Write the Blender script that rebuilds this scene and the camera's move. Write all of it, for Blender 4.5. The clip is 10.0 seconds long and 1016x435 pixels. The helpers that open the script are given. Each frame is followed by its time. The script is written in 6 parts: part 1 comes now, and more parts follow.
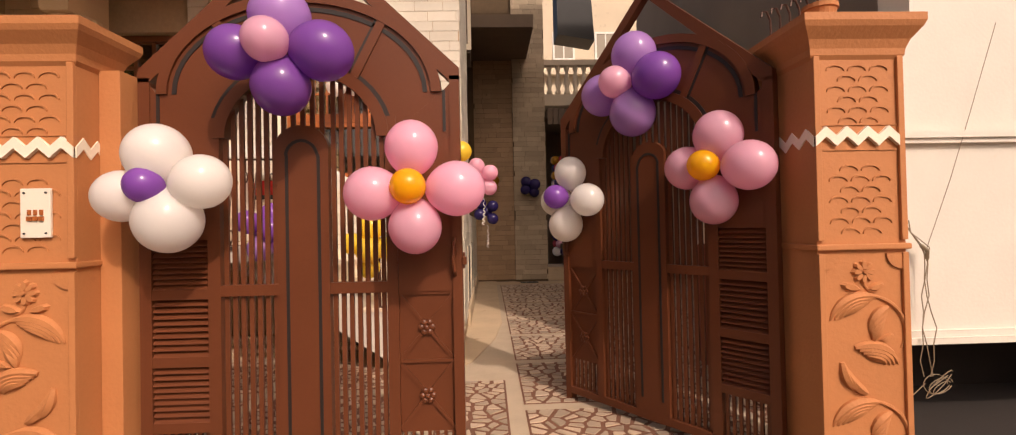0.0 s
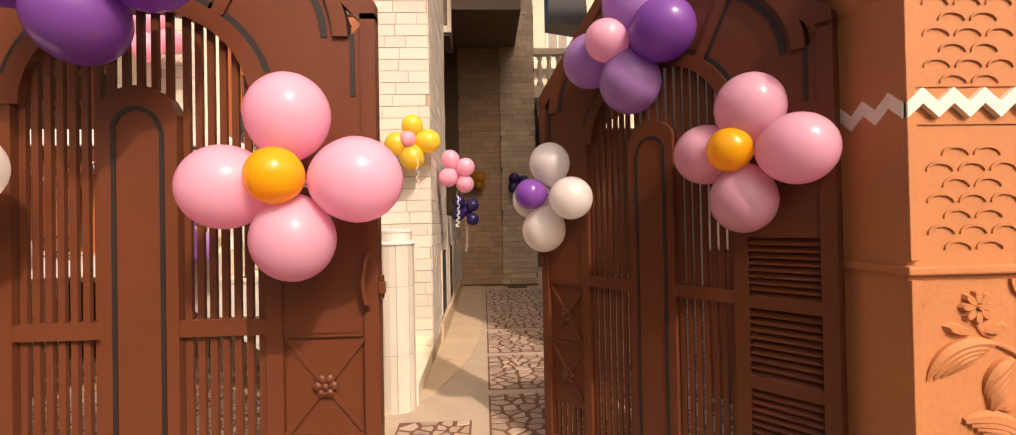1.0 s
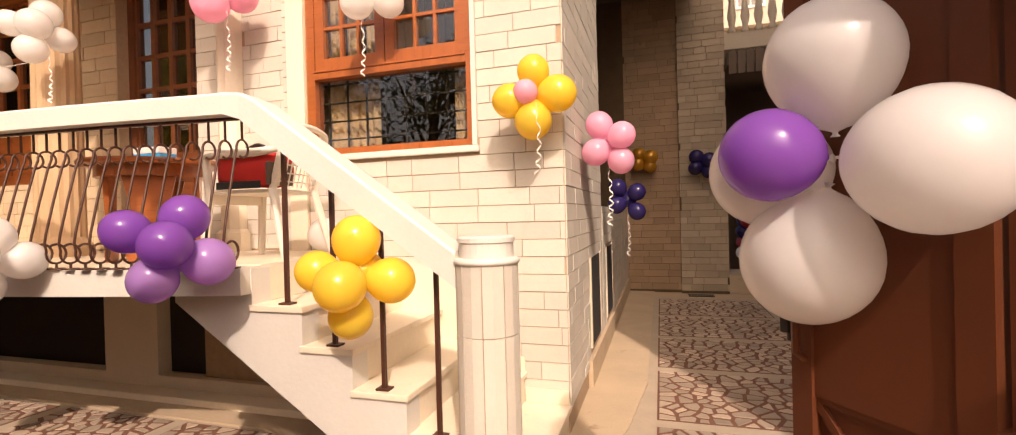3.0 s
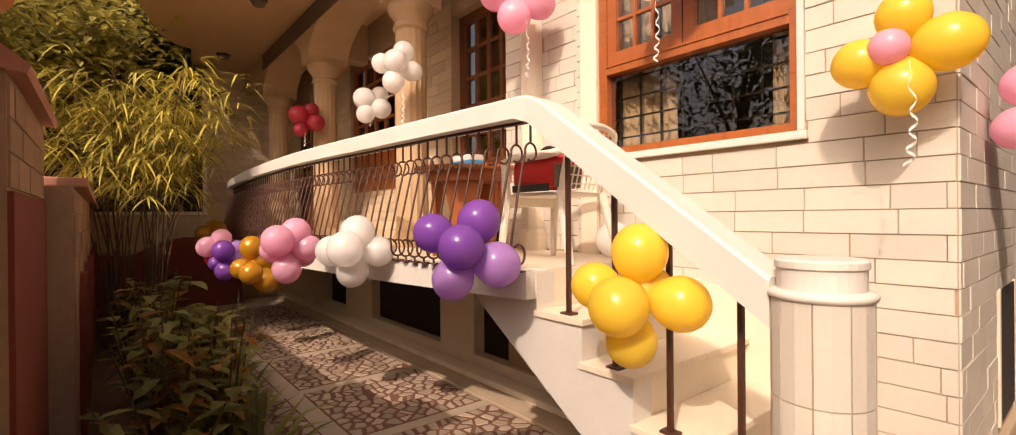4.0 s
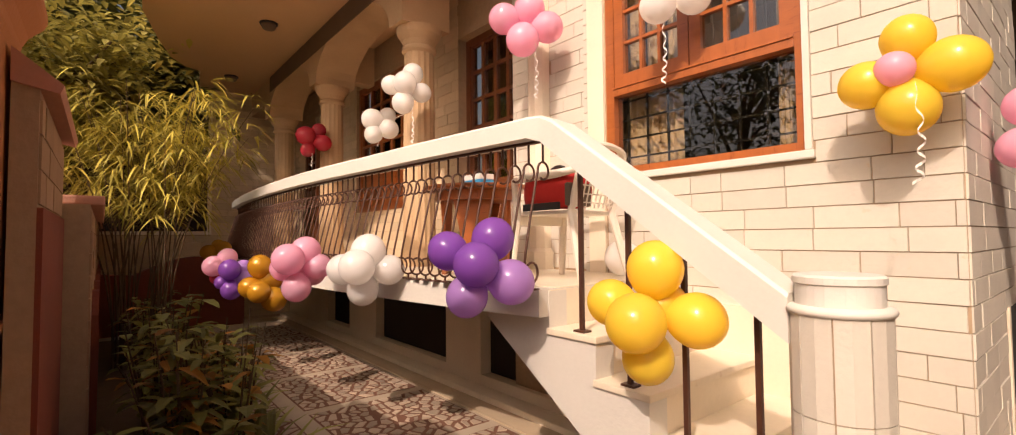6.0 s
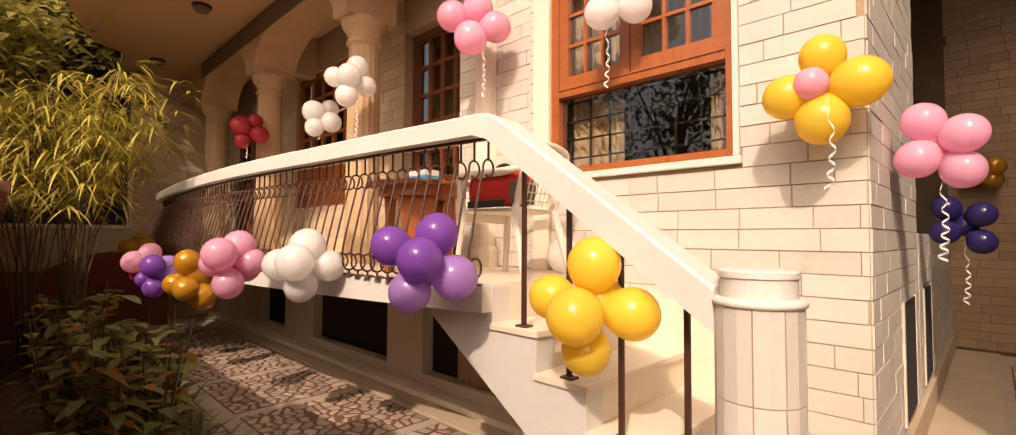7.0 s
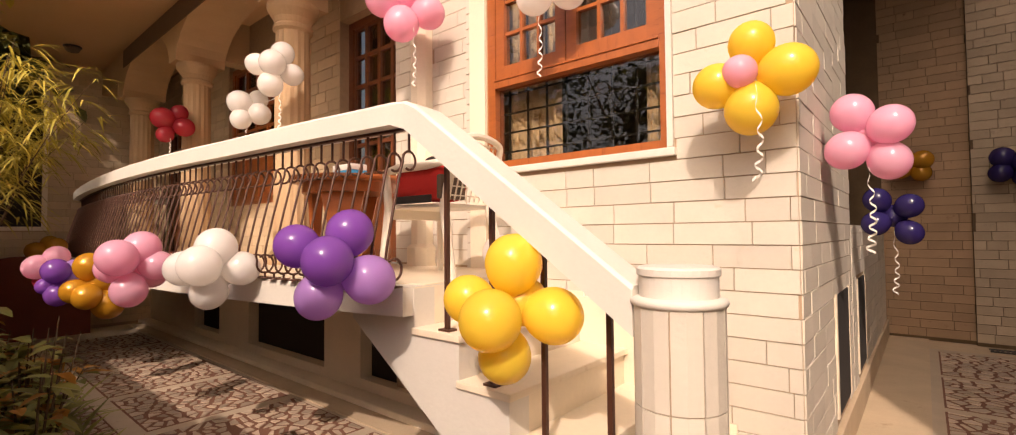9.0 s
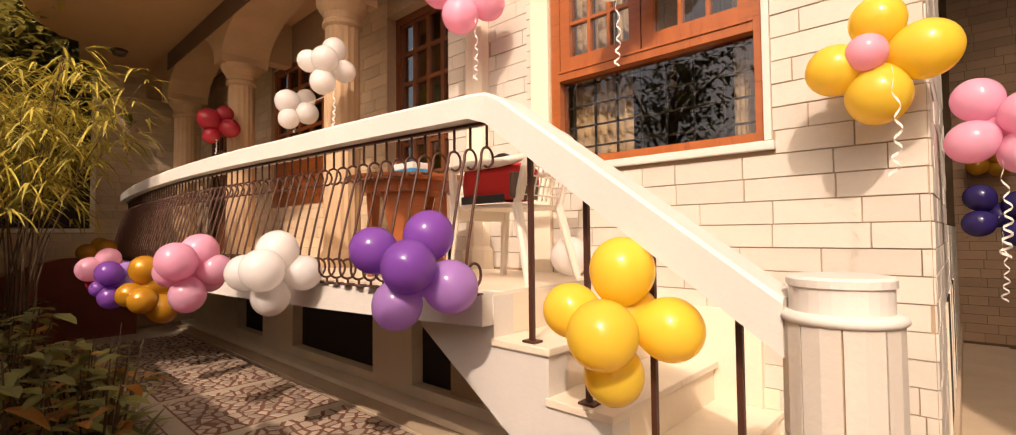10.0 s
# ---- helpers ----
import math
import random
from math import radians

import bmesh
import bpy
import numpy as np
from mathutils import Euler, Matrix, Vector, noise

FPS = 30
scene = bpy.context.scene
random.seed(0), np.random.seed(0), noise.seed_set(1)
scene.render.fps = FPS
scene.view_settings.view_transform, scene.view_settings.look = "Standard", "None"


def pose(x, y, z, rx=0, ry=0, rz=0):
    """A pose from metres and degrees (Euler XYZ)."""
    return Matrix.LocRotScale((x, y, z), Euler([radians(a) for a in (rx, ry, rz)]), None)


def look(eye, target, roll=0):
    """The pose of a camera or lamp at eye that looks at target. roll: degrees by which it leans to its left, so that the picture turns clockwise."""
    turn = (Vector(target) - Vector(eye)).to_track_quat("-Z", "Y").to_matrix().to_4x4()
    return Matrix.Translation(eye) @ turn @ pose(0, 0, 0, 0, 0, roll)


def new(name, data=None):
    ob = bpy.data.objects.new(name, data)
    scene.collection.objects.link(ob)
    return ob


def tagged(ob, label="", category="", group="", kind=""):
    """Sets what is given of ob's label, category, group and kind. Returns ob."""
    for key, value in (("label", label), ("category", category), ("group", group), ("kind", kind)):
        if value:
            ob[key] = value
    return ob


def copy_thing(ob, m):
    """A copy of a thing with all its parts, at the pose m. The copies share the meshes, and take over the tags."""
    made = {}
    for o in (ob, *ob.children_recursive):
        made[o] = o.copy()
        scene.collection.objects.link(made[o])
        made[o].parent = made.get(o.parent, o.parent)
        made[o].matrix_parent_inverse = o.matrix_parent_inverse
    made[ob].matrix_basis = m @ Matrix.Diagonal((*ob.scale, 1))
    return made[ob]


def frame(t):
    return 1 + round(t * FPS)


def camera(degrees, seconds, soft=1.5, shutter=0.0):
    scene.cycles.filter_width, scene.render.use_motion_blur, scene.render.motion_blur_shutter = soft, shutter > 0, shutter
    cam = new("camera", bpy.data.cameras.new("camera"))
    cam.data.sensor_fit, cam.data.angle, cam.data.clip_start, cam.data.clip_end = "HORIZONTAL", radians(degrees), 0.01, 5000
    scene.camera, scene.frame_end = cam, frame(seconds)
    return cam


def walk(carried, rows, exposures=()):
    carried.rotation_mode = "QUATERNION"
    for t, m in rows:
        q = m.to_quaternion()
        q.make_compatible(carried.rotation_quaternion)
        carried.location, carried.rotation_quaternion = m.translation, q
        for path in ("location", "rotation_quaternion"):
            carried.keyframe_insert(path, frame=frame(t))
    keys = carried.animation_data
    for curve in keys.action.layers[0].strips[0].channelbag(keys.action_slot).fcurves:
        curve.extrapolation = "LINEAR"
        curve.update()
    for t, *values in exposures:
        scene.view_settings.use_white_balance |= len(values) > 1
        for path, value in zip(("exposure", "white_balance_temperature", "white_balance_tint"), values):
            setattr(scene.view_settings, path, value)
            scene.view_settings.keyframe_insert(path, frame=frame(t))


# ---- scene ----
cam = camera(91.4, 10.0, soft=1.1)
PATH = [
    (0, (0.043, -0.328, 1.347), (0.123, 1.671, 1.374), -1.2),
    (0.5, (0.175, 0.059, 1.362), (0.26, 2.057, 1.383), -1.3),
    (1, (0.269, 0.466, 1.38), (0.366, 2.464, 1.401), -1.1),
    (1.5, (0.298, 0.897, 1.393), (0.4, 2.895, 1.407), -0.6),
    (2, (0.406, 1.391, 1.367), (0.507, 3.389, 1.383), -0.2),
    (2.2, (0.474, 1.62, 1.392), (0.552, 3.619, 1.389), -0.9),
    (3.3, (0.256, 2.294, 1.448), (-0.677, 4.062, 1.435), -1.0),
    (3.5, (0.213, 2.354, 1.459), (-0.932, 3.993, 1.445), -0.9),
    (4, (0.172, 2.542, 1.484), (-1.378, 3.806, 1.481), -0.5),
    (4.5, (0.164, 2.642, 1.49), (-1.459, 3.809, 1.518), -0.4),
    (5, (0.146, 2.609, 1.488), (-1.484, 3.767, 1.538), -0.5),
    (6.5, (0.155, 2.44, 1.459), (-1.316, 3.793, 1.545), -0.2),
    (7, (0.168, 2.456, 1.45), (-1.229, 3.885, 1.531), 0.3),
    (7.5, (0.182, 2.499, 1.455), (-1.168, 3.972, 1.53), 0.3),
    (8, (0.207, 2.55, 1.448), (-1.095, 4.066, 1.526), 0.3),
    (8.5, (0.219, 2.629, 1.45), (-1.057, 4.167, 1.522), -0.1),
    (9, (0.196, 2.705, 1.455), (-1.09, 4.236, 1.52), -0.5),
    (9.5, (0.079, 2.7, 1.444), (-1.262, 4.183, 1.509), -0.7),
    (10, (-0.148, 2.667, 1.468), (-1.503, 4.136, 1.535), -0.6),
]
walk(cam, [(t, look(eye, target, roll)) for t, eye, target, roll in PATH],
     [(0, -0.32), (1.0, 0.05), (1.5, 0.38), (2.0, 0.35), (3.5, 0.08), (4.5, 0.02), (10, 0.02)])
# ---- light ----
TO_SUN = Vector((0.50, -1.0, 1.02)).normalized()
world = bpy.data.worlds.new("sky")
scene.world = world
world.use_nodes = True
wn = world.node_tree.nodes
sky = wn.new("ShaderNodeTexSky")
sky.sky_type = "NISHITA"
sky.sun_disc = False
sky.sun_elevation = math.asin(TO_SUN.z)
sky.sun_rotation = math.atan2(TO_SUN.x, TO_SUN.y)
sky.dust_density = 8.0
sky.air_density = 0.7
wn["Background"].inputs[1].default_value = 0.175
haze = wn.new("ShaderNodeMix")
haze.data_type, haze.blend_type = "RGBA", "MULTIPLY"
haze.inputs[0].default_value = 1.0
haze.inputs["B"].default_value = (1.0, 0.89, 0.82, 1)
world.node_tree.links.new(sky.outputs[0], haze.inputs["A"])
world.node_tree.links.new(haze.outputs["Result"], wn["Background"].inputs[0])
sun_data = bpy.data.lights.new("sun", "SUN")
sun_data.energy, sun_data.angle, sun_data.color = 3.15, radians(0.8), (1.0, 0.80, 0.69)
sun = new("sun", sun_data)
sun.matrix_world = look(TO_SUN * 30, (0, 0, 0))

# ---- materials ----


def mat(name, color, rough=0.6, var=0.12, scale=6.0, bump=0.15, fine=60.0, metal=0.0, spot=None, spot_at=0.62, each=0.0,
        coat=0.0, sss=0.0, stretch=(1, 1, 1), spec=0.5):
    """A painted or natural surface with two scales of variation, relief, and an optional second colour in stains."""
    m = bpy.data.materials.new(name)
    m.use_nodes = True
    nt = m.node_tree
    bs = nt.nodes["Principled BSDF"]
    bs.inputs["Roughness"].default_value = rough
    bs.inputs["Metallic"].default_value = metal
    bs.inputs["Coat Weight"].default_value = coat
    bs.inputs["Coat Roughness"].default_value = 0.08
    bs.inputs["Specular IOR Level"].default_value = spec
    if sss:
        bs.inputs["Subsurface Weight"].default_value = sss
        bs.inputs["Subsurface Radius"].default_value = (1.0, 0.8, 0.7)
        bs.inputs["Subsurface Scale"].default_value = 0.16
    tc = nt.nodes.new("ShaderNodeNewGeometry")
    mp = nt.nodes.new("ShaderNodeMapping")
    mp.inputs["Scale"].default_value = stretch
    nt.links.new(tc.outputs["Position"], mp.inputs[0])
    n1 = nt.nodes.new("ShaderNodeTexNoise")
    n1.inputs["Scale"].default_value = scale
    n1.inputs["Detail"].default_value = 5
    n2 = nt.nodes.new("ShaderNodeTexNoise")
    n2.inputs["Scale"].default_value = fine
    n2.inputs["Detail"].default_value = 3
    for n in (n1, n2):
        nt.links.new(mp.outputs[0], n.inputs["Vector"])
    hsv = nt.nodes.new("ShaderNodeHueSaturation")
    hsv.inputs["Color"].default_value = (*color, 1)
    src = hsv.outputs[0]
    add = nt.nodes.new("ShaderNodeMath")
    add.operation = "MULTIPLY_ADD"
    add.inputs[1].default_value = var * 2.4
    add.inputs[2].default_value = 1 - var * 1.2
    nt.links.new(n1.outputs[0], add.inputs[0])
    val = add.outputs[0]
    ad2 = nt.nodes.new("ShaderNodeMath")
    ad2.operation = "MULTIPLY_ADD"
    ad2.inputs[1].default_value = var
    nt.links.new(n2.outputs[0], ad2.inputs[0])
    sub = nt.nodes.new("ShaderNodeMath")
    sub.operation = "SUBTRACT"
    sub.inputs[1].default_value = var * 0.5
    nt.links.new(val, sub.inputs[0])
    nt.links.new(sub.outputs[0], ad2.inputs[2])
    val = ad2.outputs[0]
    if each:
        oi = nt.nodes.new("ShaderNodeObjectInfo")
        me = nt.nodes.new("ShaderNodeNewGeometry")
        s = nt.nodes.new("ShaderNodeMath")
        s.operation = "ADD"
        nt.links.new(oi.outputs["Random"], s.inputs[0])
        nt.links.new(me.outputs["Random Per Island"], s.inputs[1])
        fr = nt.nodes.new("ShaderNodeMath")
        fr.operation = "FRACT"
        nt.links.new(s.outputs[0], fr.inputs[0])
        e = nt.nodes.new("ShaderNodeMath")
        e.operation = "MULTIPLY_ADD"
        e.inputs[1].default_value = 2 * each
        e.inputs[2].default_value = 1 - each
        nt.links.new(fr.outputs[0], e.inputs[0])
        mu = nt.nodes.new("ShaderNodeMath")
        mu.operation = "MULTIPLY"
        nt.links.new(e.outputs[0], mu.inputs[0])
        nt.links.new(val, mu.inputs[1])
        val = mu.outputs[0]
    nt.links.new(val, hsv.inputs["Value"])
    if spot:
        mx = nt.nodes.new("ShaderNodeMix")
        mx.data_type = "RGBA"
        rp = nt.nodes.new("ShaderNodeMapRange")
        rp.inputs["From Min"].default_value = spot_at
        rp.inputs["From Max"].default_value = spot_at + 0.12
        n3 = nt.nodes.new("ShaderNodeTexNoise")
        n3.inputs["Scale"].default_value = scale * 2.3
        n3.inputs["Detail"].default_value = 8
        n3.inputs["Roughness"].default_value = 0.65
        nt.links.new(mp.outputs[0], n3.inputs["Vector"])
        nt.links.new(n3.outputs[0], rp.inputs[0])
        nt.links.new(rp.outputs[0], mx.inputs[0])
        nt.links.new(src, mx.inputs["A"])
        mx.inputs["B"].default_value = (*spot, 1)
        src = mx.outputs["Result"]
    nt.links.new(src, bs.inputs["Base Color"])
    if bump:
        b = nt.nodes.new("ShaderNodeBump")
        b.inputs["Strength"].default_value = bump
        b.inputs["Distance"].default_value = 0.01
        nt.links.new(n2.outputs[0], b.inputs["Height"])
        nt.links.new(b.outputs[0], bs.inputs["Normal"])
    return m


CLAD = mat("cream_stone_tile", (0.605, 0.55, 0.455), 0.65, 0.07, 5, 0.22, 45, each=0.07, spot=(0.62, 0.47, 0.30), spot_at=0.66)
JOINT = mat("tile_joint", (0.40, 0.285, 0.175), 0.9, 0.15, 20)
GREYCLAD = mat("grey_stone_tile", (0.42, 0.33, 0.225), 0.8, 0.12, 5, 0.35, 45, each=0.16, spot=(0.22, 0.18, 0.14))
# cream stone darkened to tan: porch shade put into the colour
SHADECLAD = mat("shaded_cream_tile", (0.58, 0.44, 0.28), 0.75, 0.1, 5, 0.35, 45, each=0.1, spot=(0.42, 0.29, 0.17))
# cream-brown stone of the sunless walls, deeper because their shade is painted in
DEEPSHADECLAD = mat("deep_shaded_tile", (0.36, 0.235, 0.135), 0.8, 0.12, 5, 0.35, 45, each=0.12, spot=(0.22, 0.13, 0.07))
CREAM = mat("cream_paint", (0.78, 0.68, 0.52), 0.7, 0.08, 2.5, 0.1, 40, spot=(0.60, 0.48, 0.33), spot_at=0.68)
WHITE = mat("white_paint", (0.655, 0.615, 0.54), 0.6, 0.06, 3, 0.12, 50, spot=(0.66, 0.58, 0.45), spot_at=0.70)
CEIL = mat("ceiling_paint", (0.58, 0.37, 0.20), 0.8, 0.06, 1.5, 0.05, 40)
MARBLE = mat("step_marble", (0.76, 0.66, 0.50), 0.35, 0.10, 4, 0.05, 30, spot=(0.55, 0.38, 0.22), spot_at=0.64)
CONCRETE = mat("path_concrete", (0.52, 0.40, 0.26), 0.85, 0.16, 2.5, 0.3, 70, spot=(0.36, 0.25, 0.15), spot_at=0.62)
ASPHALT = mat("street_asphalt", (0.16, 0.13, 0.10), 0.95, 0.2, 1.5, 0.4, 90)
TAN = mat("tan_stone", (0.53, 0.36, 0.20), 0.75, 0.1, 4, 0.2, 50)
TAUPE = mat("taupe_render", (0.33, 0.26, 0.19), 0.85, 0.12, 1.2, 0.2, 40)
BED = mat("paving_cement", (0.18, 0.082, 0.048), 0.9, 0.2, 3, 0.35, 60)
CHIP = mat("marble_chip", (0.42, 0.325, 0.235), 0.5, 0.18, 9, 0.15, 50, each=0.30)
BAND = mat("paving_band", (0.46, 0.37, 0.265), 0.8, 0.14, 4, 0.2, 60, spot=(0.34, 0.26, 0.18), spot_at=0.66)
TERRA = mat("terracotta_paint", (0.46, 0.182, 0.062), 0.7, 0.10, 3, 0.2, 50, spot=(0.40, 0.15, 0.06), spot_at=0.64)
TERRA_DIM = mat("terracotta_carving", (0.45, 0.178, 0.06), 0.75, 0.12, 6, 0.25, 60)
ZIG = mat("zigzag_white", (0.80, 0.72, 0.58), 0.7, 0.08, 8, 0.2, 50)
GATE = mat("gate_brown_paint", (0.122, 0.037, 0.0145), 0.40, 0.10, 4, 0.05, 70, coat=0.0, spec=0.30, spot=(0.13, 0.045, 0.022), spot_at=0.68)
GROOVE = mat("gate_black_line", (0.015, 0.009, 0.007), 0.6, 0.1, 8, 0.05)
IRON = mat("brown_iron", (0.075, 0.028, 0.014), 0.5, 0.15, 10, 0.1, 90, metal=0.2)
BLACK = mat("black_metal", (0.02, 0.018, 0.016), 0.5, 0.1, 8)
WOOD = mat("teak_wood", (0.34, 0.098, 0.022), 0.35, 0.22, 3, 0.08, 40, coat=0.3, stretch=(1, 1, 7), spot=(0.20, 0.05, 0.012), spot_at=0.58)
WOOD_H = mat("teak_rail", (0.36, 0.105, 0.024), 0.35, 0.22, 3, 0.08, 40, coat=0.3, stretch=(7, 1, 1), spot=(0.20, 0.05, 0.012), spot_at=0.58)
# near-black that paints the shade inside openings
SHADE_BLACK = mat("shade_black", (0.022, 0.017, 0.014), 0.9, 0.2, 3)
# dark brown of some parts; also paints the shade of recess, room and doorway
BROWN_AND_SHADE = mat("brown_and_shade", (0.16, 0.115, 0.08), 0.9, 0.15, 3)
CURTAIN = mat("patterned_curtain", (0.76, 0.63, 0.44), 0.9, 0.12, 4, 0.2, 30, spot=(0.34, 0.22, 0.10), spot_at=0.52)
REDWALL = mat("maroon_paint", (0.20, 0.045, 0.022), 0.75, 0.15, 3, 0.2, 50)
COPING = mat("pink_coping_tile", (0.50, 0.24, 0.16), 0.7, 0.12, 4, 0.2, 40)
PLASTIC = mat("white_plastic", (0.78, 0.70, 0.58), 0.35, 0.04, 4, 0.0)
REDCLOTH = mat("red_cloth", (0.50, 0.02, 0.015), 0.85, 0.15, 8, 0.3, 120)
BLUE = mat("blue_card", (0.05, 0.30, 0.55), 0.6, 0.05, 5, 0.0)
PAPER = mat("white_card", (0.75, 0.72, 0.66), 0.6, 0.05, 5, 0.0)
RIBBON = mat("white_ribbon", (0.85, 0.80, 0.72), 0.3, 0.03, 8, 0.0)
WIRE = mat("old_wire", (0.22, 0.17, 0.11), 0.7, 0.1, 8, 0.0)
BARK = mat("brown_bark", (0.11, 0.07, 0.035), 0.9, 0.25, 6, 0.5, 40)
# shaded copy of the teak, for doors deep in the porch
WOOD_SHADE = mat("shaded_teak", (0.15, 0.045, 0.014), 0.4, 0.2, 3, 0.08, 40, coat=0.2, stretch=(1, 1, 7), spot=(0.08, 0.025, 0.008), spot_at=0.58)
LEAF_Y = mat("bamboo_leaf", (0.50, 0.42, 0.075), 0.5, 0.1, 5, 0.0, each=0.45)
LEAF_G = mat("shrub_leaf", (0.23, 0.225, 0.055), 0.45, 0.1, 5, 0.0, each=0.45)
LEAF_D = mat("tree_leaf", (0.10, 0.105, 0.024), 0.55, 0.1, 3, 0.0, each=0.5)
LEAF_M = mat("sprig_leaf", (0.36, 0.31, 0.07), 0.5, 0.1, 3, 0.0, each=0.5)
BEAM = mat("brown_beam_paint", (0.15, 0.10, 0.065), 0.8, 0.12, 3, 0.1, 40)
LEAF_R = mat("dry_leaf", (0.45, 0.22, 0.045), 0.6, 0.1, 5, 0.0, each=0.4)
FARWALL = mat("far_building_paint", (0.62, 0.52, 0.38), 0.8, 0.1, 0.8, 0.1, 30, spot=(0.42, 0.34, 0.24), spot_at=0.62)
TIN = mat("far_metal", (0.30, 0.26, 0.20), 0.6, 0.1, 3)


def see_light(m, share):
    """Mix in light that passes through thin material."""
    nt = m.node_tree
    bs, out = nt.nodes["Principled BSDF"], nt.nodes["Material Output"]
    tr = nt.nodes.new("ShaderNodeBsdfTranslucent")
    nt.links.new(bs.inputs["Base Color"].links[0].from_socket, tr.inputs["Color"])
    mx = nt.nodes.new("ShaderNodeMixShader")
    mx.inputs[0].default_value = share
    nt.links.new(bs.outputs[0], mx.inputs[1])
    nt.links.new(tr.outputs[0], mx.inputs[2])
    nt.links.new(mx.outputs[0], out.inputs["Surface"])
    return m


for leaf in (LEAF_Y, LEAF_G, LEAF_M, LEAF_R):
    see_light(leaf, 0.35)


def balloon_mat(name, color, rough=0.22, metal=0.0, sss=0.50):
    m = mat(name, color, rough, 0.03, 3, 0.0, metal=metal, each=0.05, coat=0.35)
    return see_light(m, sss)


PURPLE = balloon_mat("purple_latex", (0.33, 0.115, 0.54))
LILAC = balloon_mat("lilac_latex", (0.55, 0.31, 0.72))
PINK = balloon_mat("pink_latex", (0.95, 0.56, 0.70))
WHITEB = balloon_mat("white_latex", (0.95, 0.92, 0.88))
GOLD = balloon_mat("gold_latex", (0.98, 0.75, 0.08), 0.26, 0.0, 0.46)
OLDGOLD = balloon_mat("bronze_latex", (0.62, 0.30, 0.02), 0.22, 0.25, 0.25)
ORANGE = balloon_mat("amber_latex", (0.95, 0.55, 0.01))
NAVY = balloon_mat("navy_latex", (0.045, 0.03, 0.16))
REDB = balloon_mat("rose_latex", (0.62, 0.06, 0.09))


def glass_mat(name, tint, gloss):
    m = bpy.data.materials.new(name)
    m.use_nodes = True
    nt = m.node_tree
    out = nt.nodes["Material Output"]
    nt.nodes.remove(nt.nodes["Principled BSDF"])
    tr = nt.nodes.new("ShaderNodeBsdfTransparent")
    tr.inputs[0].default_value = (*tint, 1)
    gl = nt.nodes.new("ShaderNodeBsdfGlossy")
    gl.inputs["Roughness"].default_value = 0.01
    mx = nt.nodes.new("ShaderNodeMixShader")
    mx.inputs[0].default_value = gloss
    nt.links.new(tr.outputs[0], mx.inputs[1])
    nt.links.new(gl.outputs[0], mx.inputs[2])
    nt.links.new(mx.outputs[0], out.inputs[0])
    return m


GLASS = glass_mat("window_glass", (0.80, 0.76, 0.68), 0.12)

# ---- mesh helpers ----


def thing(name, label, category, group="", kind="", at=(0, 0, 0), m=None):
    ob = new(name)
    ob.empty_display_size = 0.1
    ob.matrix_world = m if m is not None else Matrix.Translation(at)
    return tagged(ob, label, category, group, kind)


def mesh_of(bm, name, material, smooth=False):
    me = bpy.data.meshes.new(name)
    bm.to_mesh(me)
    bm.free()
    me.materials.append(material)
    if smooth:
        for p in me.polygons:
            p.use_smooth = True
    return me


def part(name, bm, material, parent, label="", smooth=False, kind=""):
    """One mesh object; parent is a thing, a part, or None. The mesh is in the thing's own space."""
    ob = new(name, mesh_of(bm, name, material, smooth) if isinstance(bm, bmesh.types.BMesh) else bm)
    if parent is not None:
        ob.parent = parent
    return tagged(ob, label, kind=kind)


def setting(name, bm, material, label, category, smooth=False):
    return tagged(part(name, bm, material, None, label, smooth), label, category, kind="structure")


def box(bm, x0, x1, y0, y1, z0, z1, bevel=0.0):
    vs = [bm.verts.new((x, y, z)) for z in (z0, z1) for x, y in ((x0, y0), (x1, y0), (x1, y1), (x0, y1))]
    fs = [(3, 2, 1, 0), (4, 5, 6, 7), (0, 1, 5, 4), (1, 2, 6, 5), (2, 3, 7, 6), (3, 0, 4, 7)]
    faces = [bm.faces.new([vs[i] for i in f]) for f in fs]
    if bevel:
        es = list({e for f in faces for e in f.edges})
        bmesh.ops.bevel(bm, geom=es, offset=bevel, segments=2, profile=0.6, affect="EDGES")
    return bm


def boxes(*rows, bevel=0.0):
    bm = bmesh.new()
    for r in rows:
        box(bm, *r, bevel=bevel)
    return bm


def prism(bm, pts, a, b, axis="y", bevel=0.0):
    """An outline of (u, v) pushed from a to b along an axis: y: (u, y, v); x: (x, u, v); z: (u, v, z)."""
    put = {"y": lambda u, v, w: (u, w, v), "x": lambda u, v, w: (w, u, v), "z": lambda u, v, w: (u, v, w)}[axis]
    va = [bm.verts.new(put(u, v, a)) for u, v in pts]
    vb = [bm.verts.new(put(u, v, b)) for u, v in pts]
    n = len(pts)
    faces = [bm.faces.new(va[::-1]), bm.faces.new(vb)]
    faces += [bm.faces.new((va[i], va[(i + 1) % n], vb[(i + 1) % n], vb[i])) for i in range(n)]
    bmesh.ops.recalc_face_normals(bm, faces=faces)
    if bevel:
        bmesh.ops.bevel(bm, geom=list({e for f in faces[:2] for e in f.edges}), offset=bevel, segments=2, profile=0.6, affect="EDGES")
    return bm


